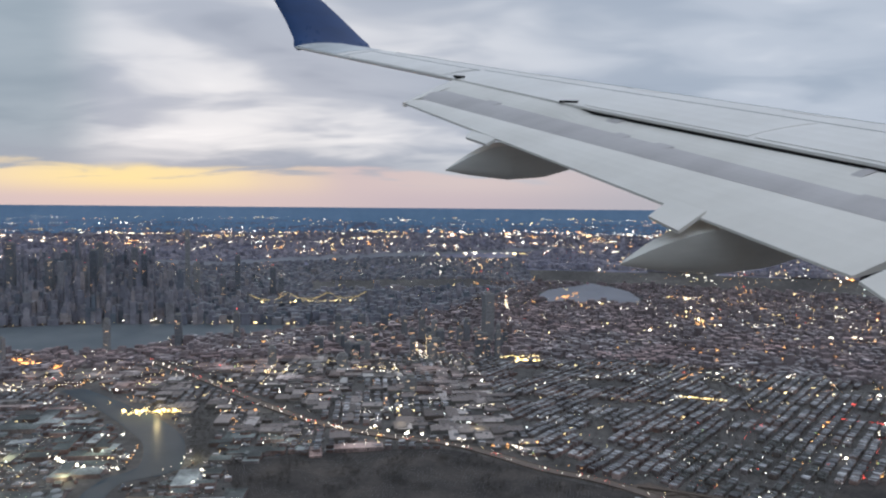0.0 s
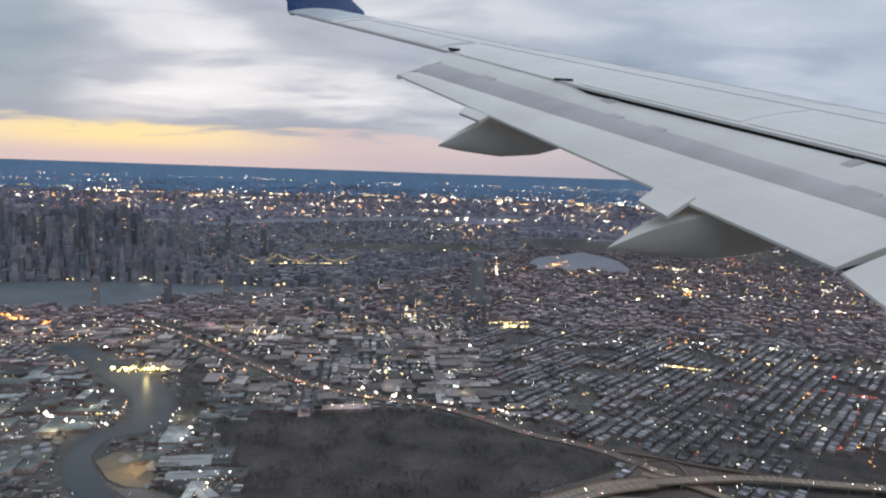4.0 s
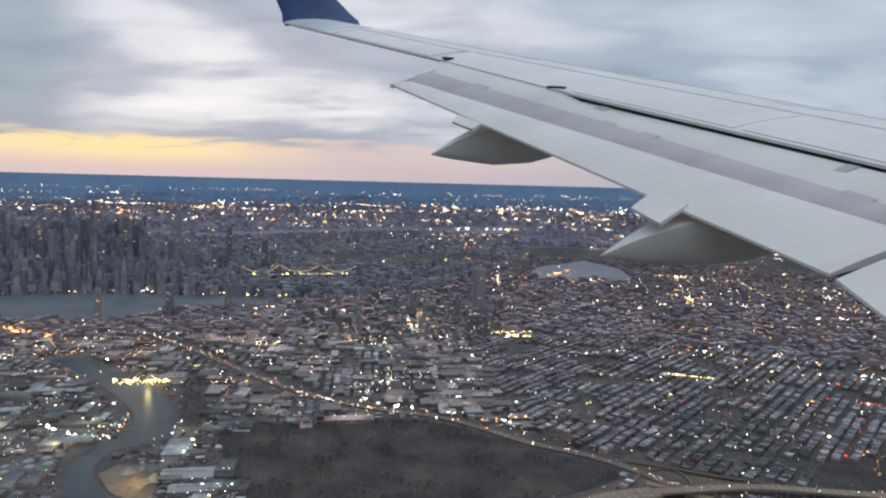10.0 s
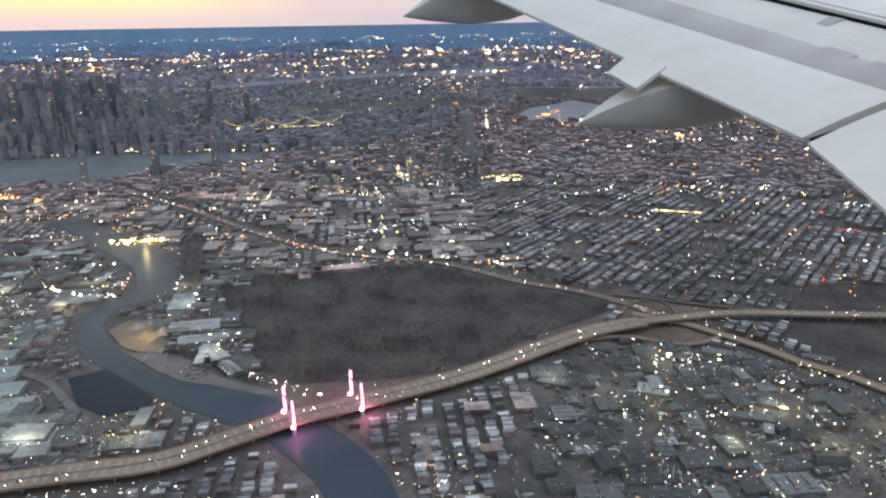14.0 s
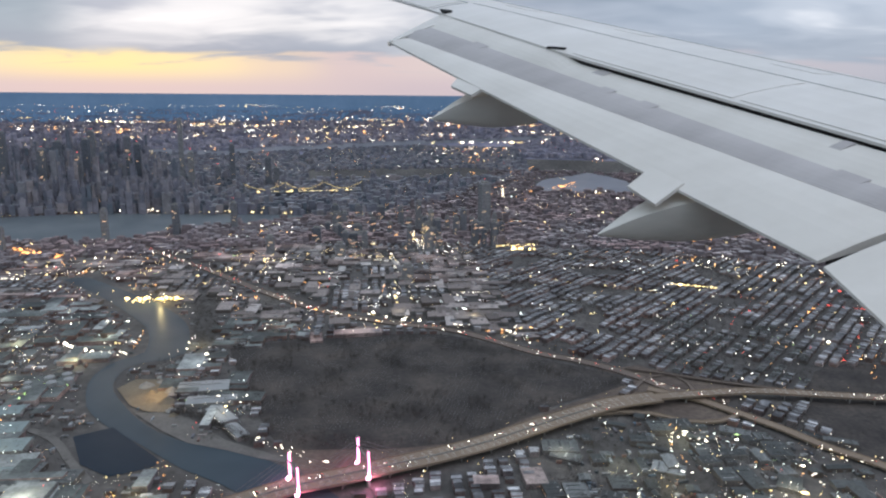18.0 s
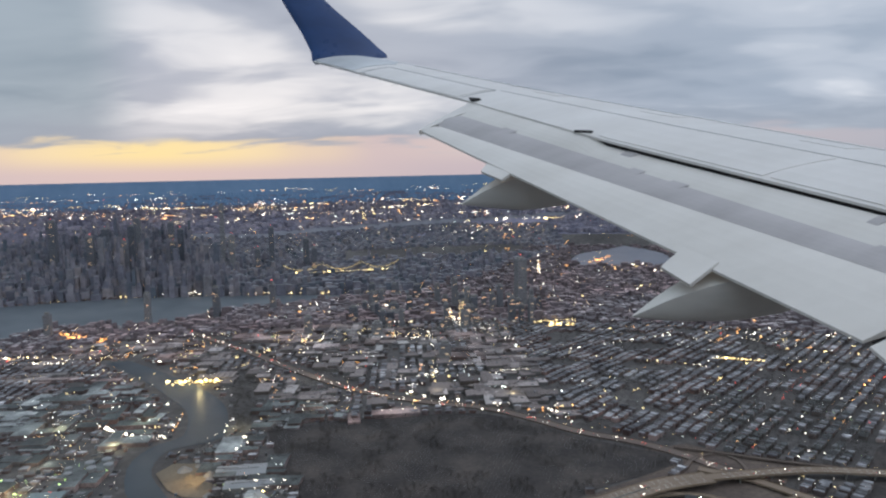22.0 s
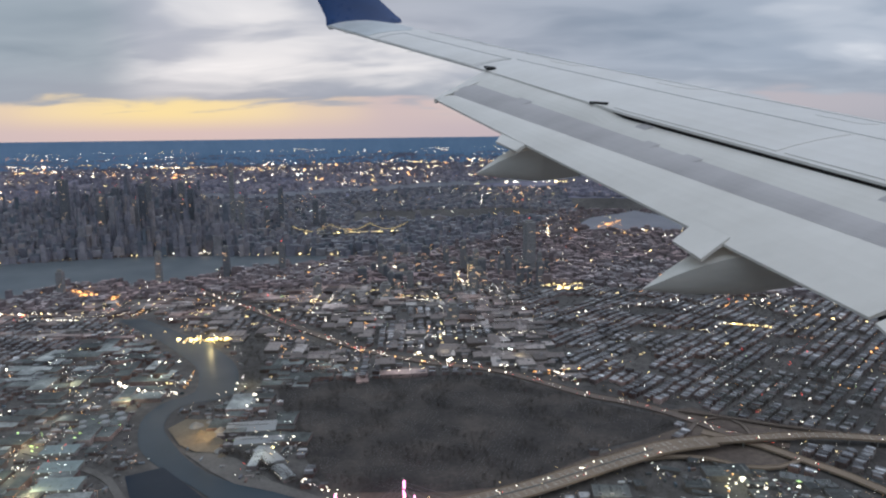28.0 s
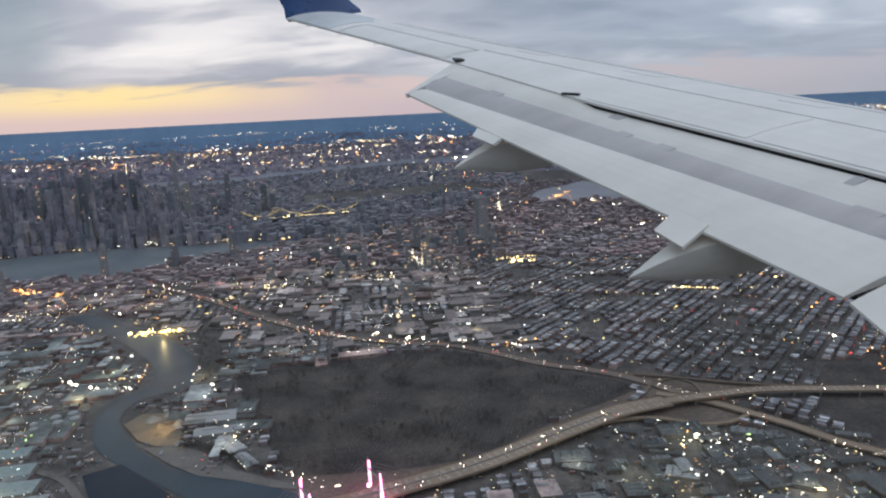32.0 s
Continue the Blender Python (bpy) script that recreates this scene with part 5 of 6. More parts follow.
for x, y, watts in ((270, 985, 42000), (125, 1110, 30000), (330, 900, 24000), (30, 1000, 22000), (200, 880, 26000), (-60, 1010, 20000), (420, 960, 24000), (100, 960, 18000),
                    (-1010, 800, 42000), (-1080, 900, 42000), (-920, 760, 40000), (-860, 700, 36000), (-1130, 1010, 36000), (-1190, 860, 40000), (-1060, 1120, 34000), (-760, 690, 34000),
                    (-1260, 1180, 36000), (-1100, 1260, 40000), (-620, 730, 26000), (-880, 1290, 30000), (-760, 1440, 14000), (-520, 1620, 14000), (-900, 1680, 16000), (-330, 1640, 14000)):
    YARD_LAMPS.append((x, y, lamp_rng.uniform(18, 26), watts, lamp_rng.choice(((1.0, 0.90, 0.50), (0.92, 1.0, 0.72), (1.0, 0.95, 0.75)))))
lamp_line("tail_lights", LIE, 150, L_RED, 0.5, "red tail lights in slow traffic along the parkway", 7, 4, seed=24)
lamp_line("head_lights", LIE, 110, L_WHITE, 0.55, "white headlights along the parkway", 7, 4, seed=25)
lamp_line("avenue_lights", [(185, 2295), (265, 2480), (355, 2690)], 46, L_AMBER, 0.8, "amber lights down a diagonal avenue", 4, 7, seed=26)
lamp_line("red_avenue_lights", [(480, 1550), (515, 1630), (555, 1725), (625, 1880)], 40, L_RED, 0.7, "red tail lights down a side street", 4, 4, seed=27)
lamp_line("red_avenue_lights", [(515, 1465), (550, 1565), (595, 1685)], 36, L_AMBER, 0.7, "orange lights down a side street", 4, 5, seed=28)
lamp_line("avenue_lights", [(-100, 2475), (60, 2515), (210, 2500)], 60, L_AMBER, 0.7, "orange lights of a cross street", 6, 6, seed=29)
lamp_line("avenue_lights", [(-415, 2475), (-345, 2505), (-275, 2530)], 90, L_YELLOW, 0.8, "yellow lights in a square under the towers", 12, 8, seed=30)
tz = np.random.default_rng(19).uniform(4, 95, 46)
orbs("tower_front_lights", np.full(46, -660.0) + np.random.default_rng(20).choice([-13, 0, 13], 46), np.full(46, 2388.0), tz, np.full(46, 0.42), L_YELLOW, "yellow lit windows up a tower front")
for x, y, z, watts, tint in YARD_LAMPS:
    yard_lamp = new("yard_lamp", bpy.data.lights.new("yard_lamp", "POINT"))
    yard_lamp.data.energy, yard_lamp.data.color, yard_lamp.data.shadow_soft_size = watts, tint, 3.0
    yard_lamp.location = (x, y, z)

# ---- things, one by one ----


def deck_point(pts, i, side, deck):
    a, b = pts[max(0, i - 1)], pts[min(len(pts) - 1, i + 1)]
    d = Vector((b[0] - a[0], b[1] - a[1], 0)).normalized()
    s = Vector((d.y, -d.x, 0))
    return Vector((pts[i][0], pts[i][1], deck)) + s * side, math.degrees(math.atan2(d.y, d.x))


def rod(a, b, r, sides=5):
    """Verts and faces of a straight bar from a to b."""
    a, b = Vector(a), Vector(b)
    d = (b - a).normalized()
    u = d.orthogonal().normalized()
    w = d.cross(u)
    ring = [u * (r * math.cos(2 * math.pi * k / sides)) + w * (r * math.sin(2 * math.pi * k / sides)) for k in range(sides)]
    return loft([[tuple(a + q) for q in ring], [tuple(b + q) for q in ring]])


# cable-stayed bridge where the expressway crosses the creek
def stayed_bridge():
    i0 = min(range(len(BQE_PTS)), key=lambda i: math.hypot(BQE_PTS[i][0] + 415, BQE_PTS[i][1] - 812))
    i1 = min(range(len(BQE_PTS)), key=lambda i: math.hypot(BQE_PTS[i][0] + 345, BQE_PTS[i][1] - 868))
    c0, y0 = deck_point(BQE_PTS, i0, 0, 0)
    c1, y1 = deck_point(BQE_PTS, i1, 0, 0)
    mid, yaw = (c0 + c1) / 2, (y0 + y1) / 2
    br = empty("cable_stayed_bridge", pose(mid.x, mid.y, 0, 0, 0, yaw), "cable-stayed road bridge with two pylons floodlit in pink", "bridge")
    span = (c1 - c0).length
    for sx in (-1, 1):
        legs = None
        for sy in (-1, 1):
            v, f = loft([[(sx * span / 2 + a * k, sy * (24.5 + lean) + b * k, z) for a, b in ((-1, -1), (1, -1), (1, 1), (-1, 1))]
                         for z, k, lean in ((0, 2.3, 0), (14, 2.1, 0), (38, 1.7, -1.2), (57, 1.4, -2.2), (59, 0.9, -2.2))])
            leg = piece("pylon", v, f, M_CONC, br, "concrete pylon leg lit pink from below")
            # an added glowing bar gives the leg its pink floodlit look
            v, f = rod((sx * span / 2 + 1.2, sy * 24.0 - 2.2, 15), (sx * span / 2 + 0.6, sy * 22.3 - 1.6, 55), 1.9 if sy > 0 else 1.3, 6)
            piece("floodlit_glow", v, f, L_PINK, leg, "added pink glowing bar standing for the floodlit pylon face")
            for k in range(1, 6):
                for e in (-1, 1):
                    v, f = rod((sx * span / 2, sy * 22.6, 25 + 5.5 * k), (sx * span / 2 + e * 15.0 * k, sy * 21.6, 14.2), 0.3, 4)
                    piece("stay_cable", v, f, M_STEEL, br)
        part("crossbeam", box_bm(3.2, 48, 3.0, sx * span / 2, 0, 8.5, 0.3), M_CONC, br)
        part("crossbeam", box_bm(2.2, 44, 2.2, sx * span / 2, 0, 42, 0.3), M_CONC, br)
        for sy in (-1, 1):
            bm = bmesh.new()
            bmesh.ops.create_icosphere(bm, subdivisions=1, radius=3.4)
            bmesh.ops.translate(bm, verts=bm.verts, vec=(sx * span / 2 - 2.0, sy * 24.5 - 4.0, 16.5))
            part("floodlight", bm, L_ROSE, br, "pink floodlight at the pylon foot")
            lamp = new("pylon_lamp", bpy.data.lights.new("pylon_lamp", "POINT"))
            lamp.data.energy, lamp.data.color, lamp.data.shadow_soft_size = 60000, (1.0, 0.25, 0.5), 2.0
            lamp.location = Matrix(br.matrix_world) @ Vector((sx * span / 2, sy * 31.0, 20.0))


stayed_bridge()


# cars on the raised roads
def build_car():
    car = empty("car", pose(0, 0, 0), "small car in traffic on the expressway", "car", "expressway traffic")
    v, f = loft([[(x, -w, z0), (x, w, z0), (x, w, z1), (x, -w, z1)] for x, w, z0, z1 in ((-2.3, 0.75, 0.45, 0.95), (-2.1, 0.9, 0.3, 1.0), (1.4, 0.9, 0.3, 0.95), (2.2, 0.8, 0.4, 0.75))])
    piece("body", v, f, M_PAINT_CAR, car)
    v, f = loft([[(x, -w, 0.95), (x, w, 0.95), (x, w * 0.85, z1), (x, -w * 0.85, z1)] for x, w, z1 in ((-1.9, 0.8, 1.0), (-1.2, 0.82, 1.45), (0.3, 0.82, 1.45), (1.1, 0.8, 1.0))])
    piece("cabin", v, f, M_GLASS_DARK, car, "dark glazed cabin")
    for s in (-1, 1):
        part("headlight", box_bm(0.5, 0.75, 0.7, 2.35, s * 0.55, 0.4), L_WHITE, car, "lit white headlight")
        part("tail_light", box_bm(0.3, 0.45, 0.4, -2.4, s * 0.55, 0.4), L_RED, car, "lit red tail light")
        for x in (-1.4, 1.4):
            v, f = rod((x, s * 0.72, 0.32), (x, s * 0.92, 0.32), 0.33, 8)
            piece("wheel", v, f, M_DARK, car)
    return car


RC = random.Random(5)
car_proto = None
for pts, deck, half, count in ((BQE_PTS, 14.0, 17.0, 56), (EAST_PTS, 14.0, 9.0, 26), (LIE_PTS, 2.6, 8.5, 46), (SPUR_PTS, 6.5, 6.5, 12)):
    for k in range(count):
        i = RC.randrange(3, len(pts) - 3)
        if math.hypot(*pts[i]) > 1900:
            continue
        lane = RC.choice((-0.85, -0.6, -0.35, 0.35, 0.6, 0.85)) * half
        p, yaw = deck_point(pts, i, lane, deck)
        j = Vector((RC.uniform(-9, 9), 0, 0))
        m = pose(p.x, p.y, p.z, 0, 0, yaw + (180 if lane < 0 else 0)) @ Matrix.Translation(j)
        if car_proto is None:
            car_proto = build_car()
            car_proto.matrix_world = m
        else:
            copy_thing(car_proto, m)


# lamp posts along the expressway
def build_lamp():
    lp = empty("street_lamp", pose(0, 0, 0), "tall steel lamp post with a lit amber lantern", "street lamp", "expressway lamps")
    v, f = rod((0, 0, 0), (0, 0, 11), 0.16, 6)
    piece("pole", v, f, M_STEEL, lp)
    v, f = rod((0, 0, 10.6), (0, 2.6, 11.6), 0.10, 5)
    piece("arm", v, f, M_STEEL, lp)
    part("lantern", box_bm(0.5, 1.2, 0.3, 0, 3.0, 11.55, 0.08, 0.8), M_STEEL, lp)
    bm = bmesh.new()
    bmesh.ops.create_icosphere(bm, subdivisions=1, radius=0.55)
    bmesh.ops.scale(bm, verts=bm.verts, vec=(1, 1, 0.6))
    bmesh.ops.translate(bm, verts=bm.verts, vec=(0, 3.0, 11.2))
    part("bulb", bm, L_YELLOW, lp, "glowing amber bulb")
    return lp


lamp_proto = None
for pts, deck, half, every in ((BQE_PTS, 14.0, 20.3, 2), (EAST_PTS, 14.0, 11.4, 2), (LIE_PTS, 2.6, 10.4, 2), (SPUR_PTS, 6.5, 9.4, 2)):
    for i in range(2, len(pts) - 2, every):
        if math.hypot(*pts[i]) > 1800:
            continue
        side = 1 if (i // every) % 2 else -1
        p, yaw = deck_point(pts, i, side * half, deck)
        m = pose(p.x, p.y, p.z, 0, 0, yaw + (0 if side > 0 else 180))
        if lamp_proto is None:
            lamp_proto = build_lamp()
            lamp_proto.matrix_world = m
        else:
            copy_thing(lamp_proto, m)


# terraced houses nearest the fork, each on its plot
def build_house(high, long, wide, kind):
    h = empty("terraced_house", pose(0, 0, 0), ("narrow brick terraced house with a grey flat roof", "brick terraced house with a stair head on its roof",
              "terraced house with a pale silver roof and chimney")[kind], "house", "terraced houses")
    part("wall", box_bm(long, wide, high, 0, 0, 0), M_O_WALLS, h)
    part("roof", box_bm(long - 0.5, wide - 0.4, 0.25, 0, 0, high, 0.05), M_O_ROOFS, h)
    part("cornice", box_bm(0.5, wide, 0.9, long / 2, 0, high - 0.5, 0.1), M_CONC, h)
    if kind:
        part("stair_head", box_bm(2.6, 2.2, 2.4, -long * 0.2, 0.6, high + 0.25, 0.06), M_O_WALLS, h)
    part("chimney", box_bm(0.7, 0.9, 1.6, long * 0.2, -wide * 0.4, high + 0.25, 0.05), M_CONC, h)
    return h


protos = []
for i, (x, y) in enumerate(zip(NX1, NY1)):
    m = pose(float(x), float(y), 0, 0, 0, -25.0 + (180 if i % 2 else 0))
    if i < 6:
        hs = build_house((7.2, 9.4, 10.2)[i % 3], 14.0 + 0.8 * (i % 2), 6.3, i % 3)
        hs.matrix_world = m
        protos.append(hs)
    else:
        copy_thing(protos[RC.randrange(6)], m)


# sheds and works inside the bend of the slip road, and along the creek
def build_shed(w, d, h, kind):
    s = empty("warehouse", pose(0, 0, 0), ("low brick warehouse with a pale flat roof", "broad warehouse with skylights and roof plant", "long grey shed with a ridged roof")[kind], "warehouse", "warehouses by the expressway")
    part("wall", box_bm(w, d, h), M_O_WALLS, s)
    if kind == 2:
        v, f = loft([[(x, -d / 2 - 0.4, h), (x, 0, h + 3.2), (x, d / 2 + 0.4, h), (x, d / 2, h - 0.3), (x, -d / 2, h - 0.3)] for x in (-w / 2 - 0.4, w / 2 + 0.4)])
        piece("roof", v, f, M_O_ROOFS, s)
    else:
        part("roof", box_bm(w - 0.8, d - 0.8, 0.4, 0, 0, h, 0.08), M_O_ROOFS, s)
        for k in range(3):
            part("skylight", box_bm(w * 0.05, d * 0.6, 0.5, w * (-0.3 + 0.3 * k), d * 0.05, h + 0.4, 0.1), M_O_ROOFS, s)
        for k in range(2 + kind):
            part("roof_plant", box_bm(3.2, 2.6, 1.9, w * (-0.3 + 0.3 * k), -d * 0.28, h + 0.4, 0.15), M_STEEL, s)
    for k in range(2):
        part("loading_door", box_bm(3.4, 0.2, 3.6, w * (-0.2 + 0.4 * k), -d / 2 - 0.1, 0.2), M_STEEL, s)
    return s


shed_protos = []
spots = []
for u in np.arange(-60, 900, 50.0):
    for v in np.arange(620, 1240, 42.0):
        x, y = u + RC.uniform(-20, 20) - 0.25 * (v - 900), v + RC.uniform(-16, 16)
        spots.append((x, y))
for u in np.arange(-1500, -620, 58.0):
    for v in np.arange(560, 780, 50.0):
        spots.append((u + RC.uniform(-8, 8), v + RC.uniform(-8, 8)))
sp = np.array(spots)
keep = ~open_ground(sp[:, 0], sp[:, 1], 12) & in_view(sp[:, 0], sp[:, 1], -20, 56) & ((sp[:, 0] > -80) & (sp[:, 1] < 1250) | (sp[:, 0] < -620))
count = 0
for x, y in sp[keep]:
    m = pose(float(x), float(y), 0, 0, 0, RC.choice((14, 104, 20, 110, -8)) + RC.uniform(-5, 5))
    if count < 9:
        s = build_shed((30, 36, 26)[count % 3] + 2 * (count // 3), (22, 26, 16)[count % 3], (7.5, 10, 8)[count // 3], count % 3)
        s.matrix_world = m
        shed_protos.append(s)
    elif count < 240:
        copy_thing(shed_protos[RC.randrange(9)], m @ Matrix.Diagonal((RC.uniform(0.45, 1.7), RC.uniform(0.5, 1.6), RC.uniform(0.6, 1.15), 1)))
    count += 1


# works sheds beyond the cemetery, each on its own lot
def build_works(w, d, h, kind):
    s = empty("works_shed", pose(0, 0, 0), ("broad grey works shed with a flat roof", "long works shed with a saw-tooth roof", "square brick works block with roof plant")[kind], "warehouse", "works sheds")
    part("wall", box_bm(w, d, h), M_O_WALLS, s)
    if kind == 1:
        v, f = loft([[(-w / 2 + a, b, c) for a, c in ((0, h), (w * 0.22, h + 2.4), (w * 0.25, h), (w * 0.47, h + 2.4), (w * 0.5, h), (w * 0.72, h + 2.4), (w * 0.75, h), (w * 0.97, h + 2.4), (w, h), (w, h - 0.3), (0, h - 0.3))]
                     for b in (-d / 2, d / 2)])
        piece("roof", v, f, M_W_ROOFS, s, "saw-tooth roof")
    else:
        part("roof", box_bm(w - 0.8, d - 0.8, 0.5, 0, 0, h, 0.08), M_W_ROOFS, s)
    part("roof_plant", box_bm(5.0, 3.6, 2.2, w * 0.18, -d * 0.2, h + (0.4 if kind != 1 else 0.0), 0.15), M_STEEL, s)
    return s


works_protos = []
for i, (x, y) in enumerate(zip(WX, WY)):
    m = pose(float(x), float(y), 0, 0, 0, 20 + RC.choice((0, 90)) + RC.uniform(-4, 4))
    if i < 6:
        s = build_works((46, 60, 34)[i % 3], (28, 34, 30)[i % 3] + 4 * (i // 3), (7, 9, 13)[i % 3], i % 3)
        s.matrix_world = m
        works_protos.append(s)
    else:
        copy_thing(works_protos[RC.randrange(6)], m @ Matrix.Diagonal((RC.uniform(0.6, 1.7), RC.uniform(0.6, 1.4), RC.uniform(0.7, 1.3), 1)))


# towers that stand out
def build_tower(w, d, h, dark, lit, label):
    t = empty("tower", pose(0, 0, 0), label, "tower", "single towers")
    mat = M_O_TOWER
    part("podium", box_bm(w * 1.5, d * 1.5, 9, 0, 0, 0, 0.4), M_CONC, t)
    part("shaft", box_bm(w, d, h - 9, 0, 0, 9, 0.5), mat, t, "dark glass shaft" if dark else "")
    part("crown", box_bm(w * 0.7, d * 0.7, 7, 0, 0, h, 0.4, 0.85), M_CONC, t)
    n = max(4, int(h / 14))
    for k in range(n):
        part("floor_band", box_bm(w + 0.7, d + 0.7, 1.4, 0, 0, 9 + (h - 12) * (k + 0.5) / n), M_CONC if not dark else M_STEEL, t)
    for k in range(lit):
        z = 12 + RC.random() * (h - 20)
        part("lit_floor", box_bm(w * RC.uniform(0.1, 0.5), 0.4, 1.6, RC.uniform(-0.25, 0.25) * w, -d / 2 - 0.5, z), RC.choice((L_ROOM, L_ROOM, L_ROOM, L_DIM)), t, "row of lit windows")
    v, f = rod((0, 0, h + 7), (0, 0, h + 16), 0.4, 5)
    mast = piece("mast", v, f, M_STEEL, t)
    if h > 115 and lit != 3:
        bm = bmesh.new()
        bmesh.ops.create_icosphere(bm, subdivisions=1, radius=1.9)
        bmesh.ops.translate(bm, verts=bm.verts, vec=(0, 0, h + 17))
        part("beacon", bm, L_RED, mast, "red warning beacon")
    return t


def stand(thing, x, y, yaw):
    X, Y, Z, S = [float(q) for q in place(x, y)]
    thing.matrix_world = pose(X, Y, Z - (3 * S if S < 1 else 0), 0, 0, yaw) @ Matrix.Scale(S, 4)


TOWERS = [(-530, 2820, 40, 40, 200, 1, 2), (-500, 2485, 26, 24, 95, 0, 3), (-640, 2375, 22, 22, 80, 0, 6), (-575, 2620, 24, 24, 120, 1, 3), (-700, 2600, 22, 22, 110, 0, 3),
          (-780, 2700, 24, 20, 130, 1, 3), (-880, 2780, 22, 22, 90, 0, 4), (-1145, 2130, 28, 26, 70, 0, 2), (-905, 2170, 34, 24, 52, 0, 2), (-600, 1960, 36, 24, 46, 0, 2),
          (-1500, 2500, 24, 22, 120, 1, 2), (-1650, 2330, 24, 24, 130, 0, 3), (-1850, 2180, 22, 22, 125, 0, 3),
          (-2040, 1900, 22, 22, 95, 0, 2)]
for x, y, w, d, h, dark, lit in TOWERS:
    stand(build_tower(w, d, h, dark, lit, "dark glass tower above low blocks" if dark else "pale slab tower among low blocks"), x, y, RC.choice((20, 28, 35)))
# the cluster of middling towers behind the works
CLUSTER = [(-1060, 2295), (-370, 2385), (-460, 2980), (-1245, 2955)]
tower_protos = [build_tower(w, d, h, dark, 3, label) for w, d, h, dark, label in (
    (22, 20, 52, 0, "brick apartment tower among low blocks"), (26, 18, 70, 1, "dark glass tower above low blocks"), (34, 20, 38, 0, "broad office block with banded floors"), (20, 20, 88, 1, "slim dark tower above low blocks"))]
px, py = RNG.uniform(-1500, -200, 900), RNG.uniform(2100, 3200, 900)
k = inside(px, py, CLUSTER) & ~open_ground(px, py, 6)
for i, (x, y) in enumerate(list(zip(px[k], py[k]))[:52]):
    t = tower_protos[i] if i < 4 else copy_thing(tower_protos[RC.randrange(4)], Matrix.Identity(4))
    stand(t, float(x), float(y), RC.choice((20, 28, 110)))
    t.matrix_world = t.matrix_world @ Matrix.Diagonal((RC.uniform(0.8, 1.3), RC.uniform(0.8, 1.3), RC.uniform(0.6, 1.25), 1))
ISLAND = [(-3450, 3300, 44, 44, 320, 0, 9), (-3250, 3500, 40, 36, 260, 1, 4), (-3080, 3200, 40, 40, 240, 0, 8), (-2920, 3350, 36, 36, 290, 1, 4), (-2800, 3150, 36, 30, 220, 0, 5),
          (-2700, 3500, 34, 34, 260, 1, 4), (-2560, 3250, 34, 30, 210, 0, 5), (-2480, 3600, 26, 26, 400, 1, 3), (-2300, 3420, 34, 34, 230, 0, 6), (-2180, 3650, 30, 30, 260, 1, 4),
          (-2060, 3300, 30, 30, 170, 0, 4), (-1980, 3700, 34, 30, 190, 0, 4), (-1850, 3550, 30, 28, 150, 0, 4), (-3000, 3800, 40, 36, 280, 1, 5), (-3350, 3900, 44, 40, 300, 0, 6)]
for x, y, w, d, h, dark, lit in ISLAND:
    stand(build_tower(w, d, h, dark, lit, "tall island skyscraper rising over its neighbours"), x, y, 29)


# the far cantilever bridge over the river
def far_bridge():
    a, b = Vector((-1850, 3250, 0)), Vector((-1360, 3515, 0))
    n = 5
    X, Y, Z, S = [float(q) for q in place((a.x + b.x) / 2, (a.y + b.y) / 2)]
    yaw = math.degrees(math.atan2(b.y - a.y, b.x - a.x))
    br = empty("truss_bridge", pose(X, Y, Z, 0, 0, yaw) @ Matrix.Scale(S, 4), "long steel truss bridge strung with yellow lights", "bridge")
    ln = (b - a).length + 300
    part("deck", box_bm(ln, 24, 6, 0, 0, 38, 0.4), M_STEEL, br)
    for k in range(4):
        x = -ln * 0.36 + ln * 0.24 * k
        for s in (-1, 1):
            part("tower", box_bm(9, 4, 100, x, s * 11, 0, 0.3, 0.75), M_STEEL, br)
        part("pier", box_bm(16, 34, 30, x, 0, -2, 0.5), M_CONC, br)
    for k in range(3):
        for s in (-1, 1):
            for m in range(8):
                u0, u1 = m / 8, (m + 1) / 8
                x0 = -ln * 0.36 + ln * 0.24 * (k + u0)
                x1 = -ln * 0.36 + ln * 0.24 * (k + u1)
                z0, z1 = 60 + 36 * (2 * u0 - 1) ** 2, 60 + 36 * (2 * u1 - 1) ** 2
                v, f = rod((x0, s * 11, z0), (x1, s * 11, z1), 0.9, 4)
                piece("chord", v, f, L_SPAN if s < 0 else M_STEEL, br, "top chord lined with yellow lamps" if s < 0 else "")


far_bridge()


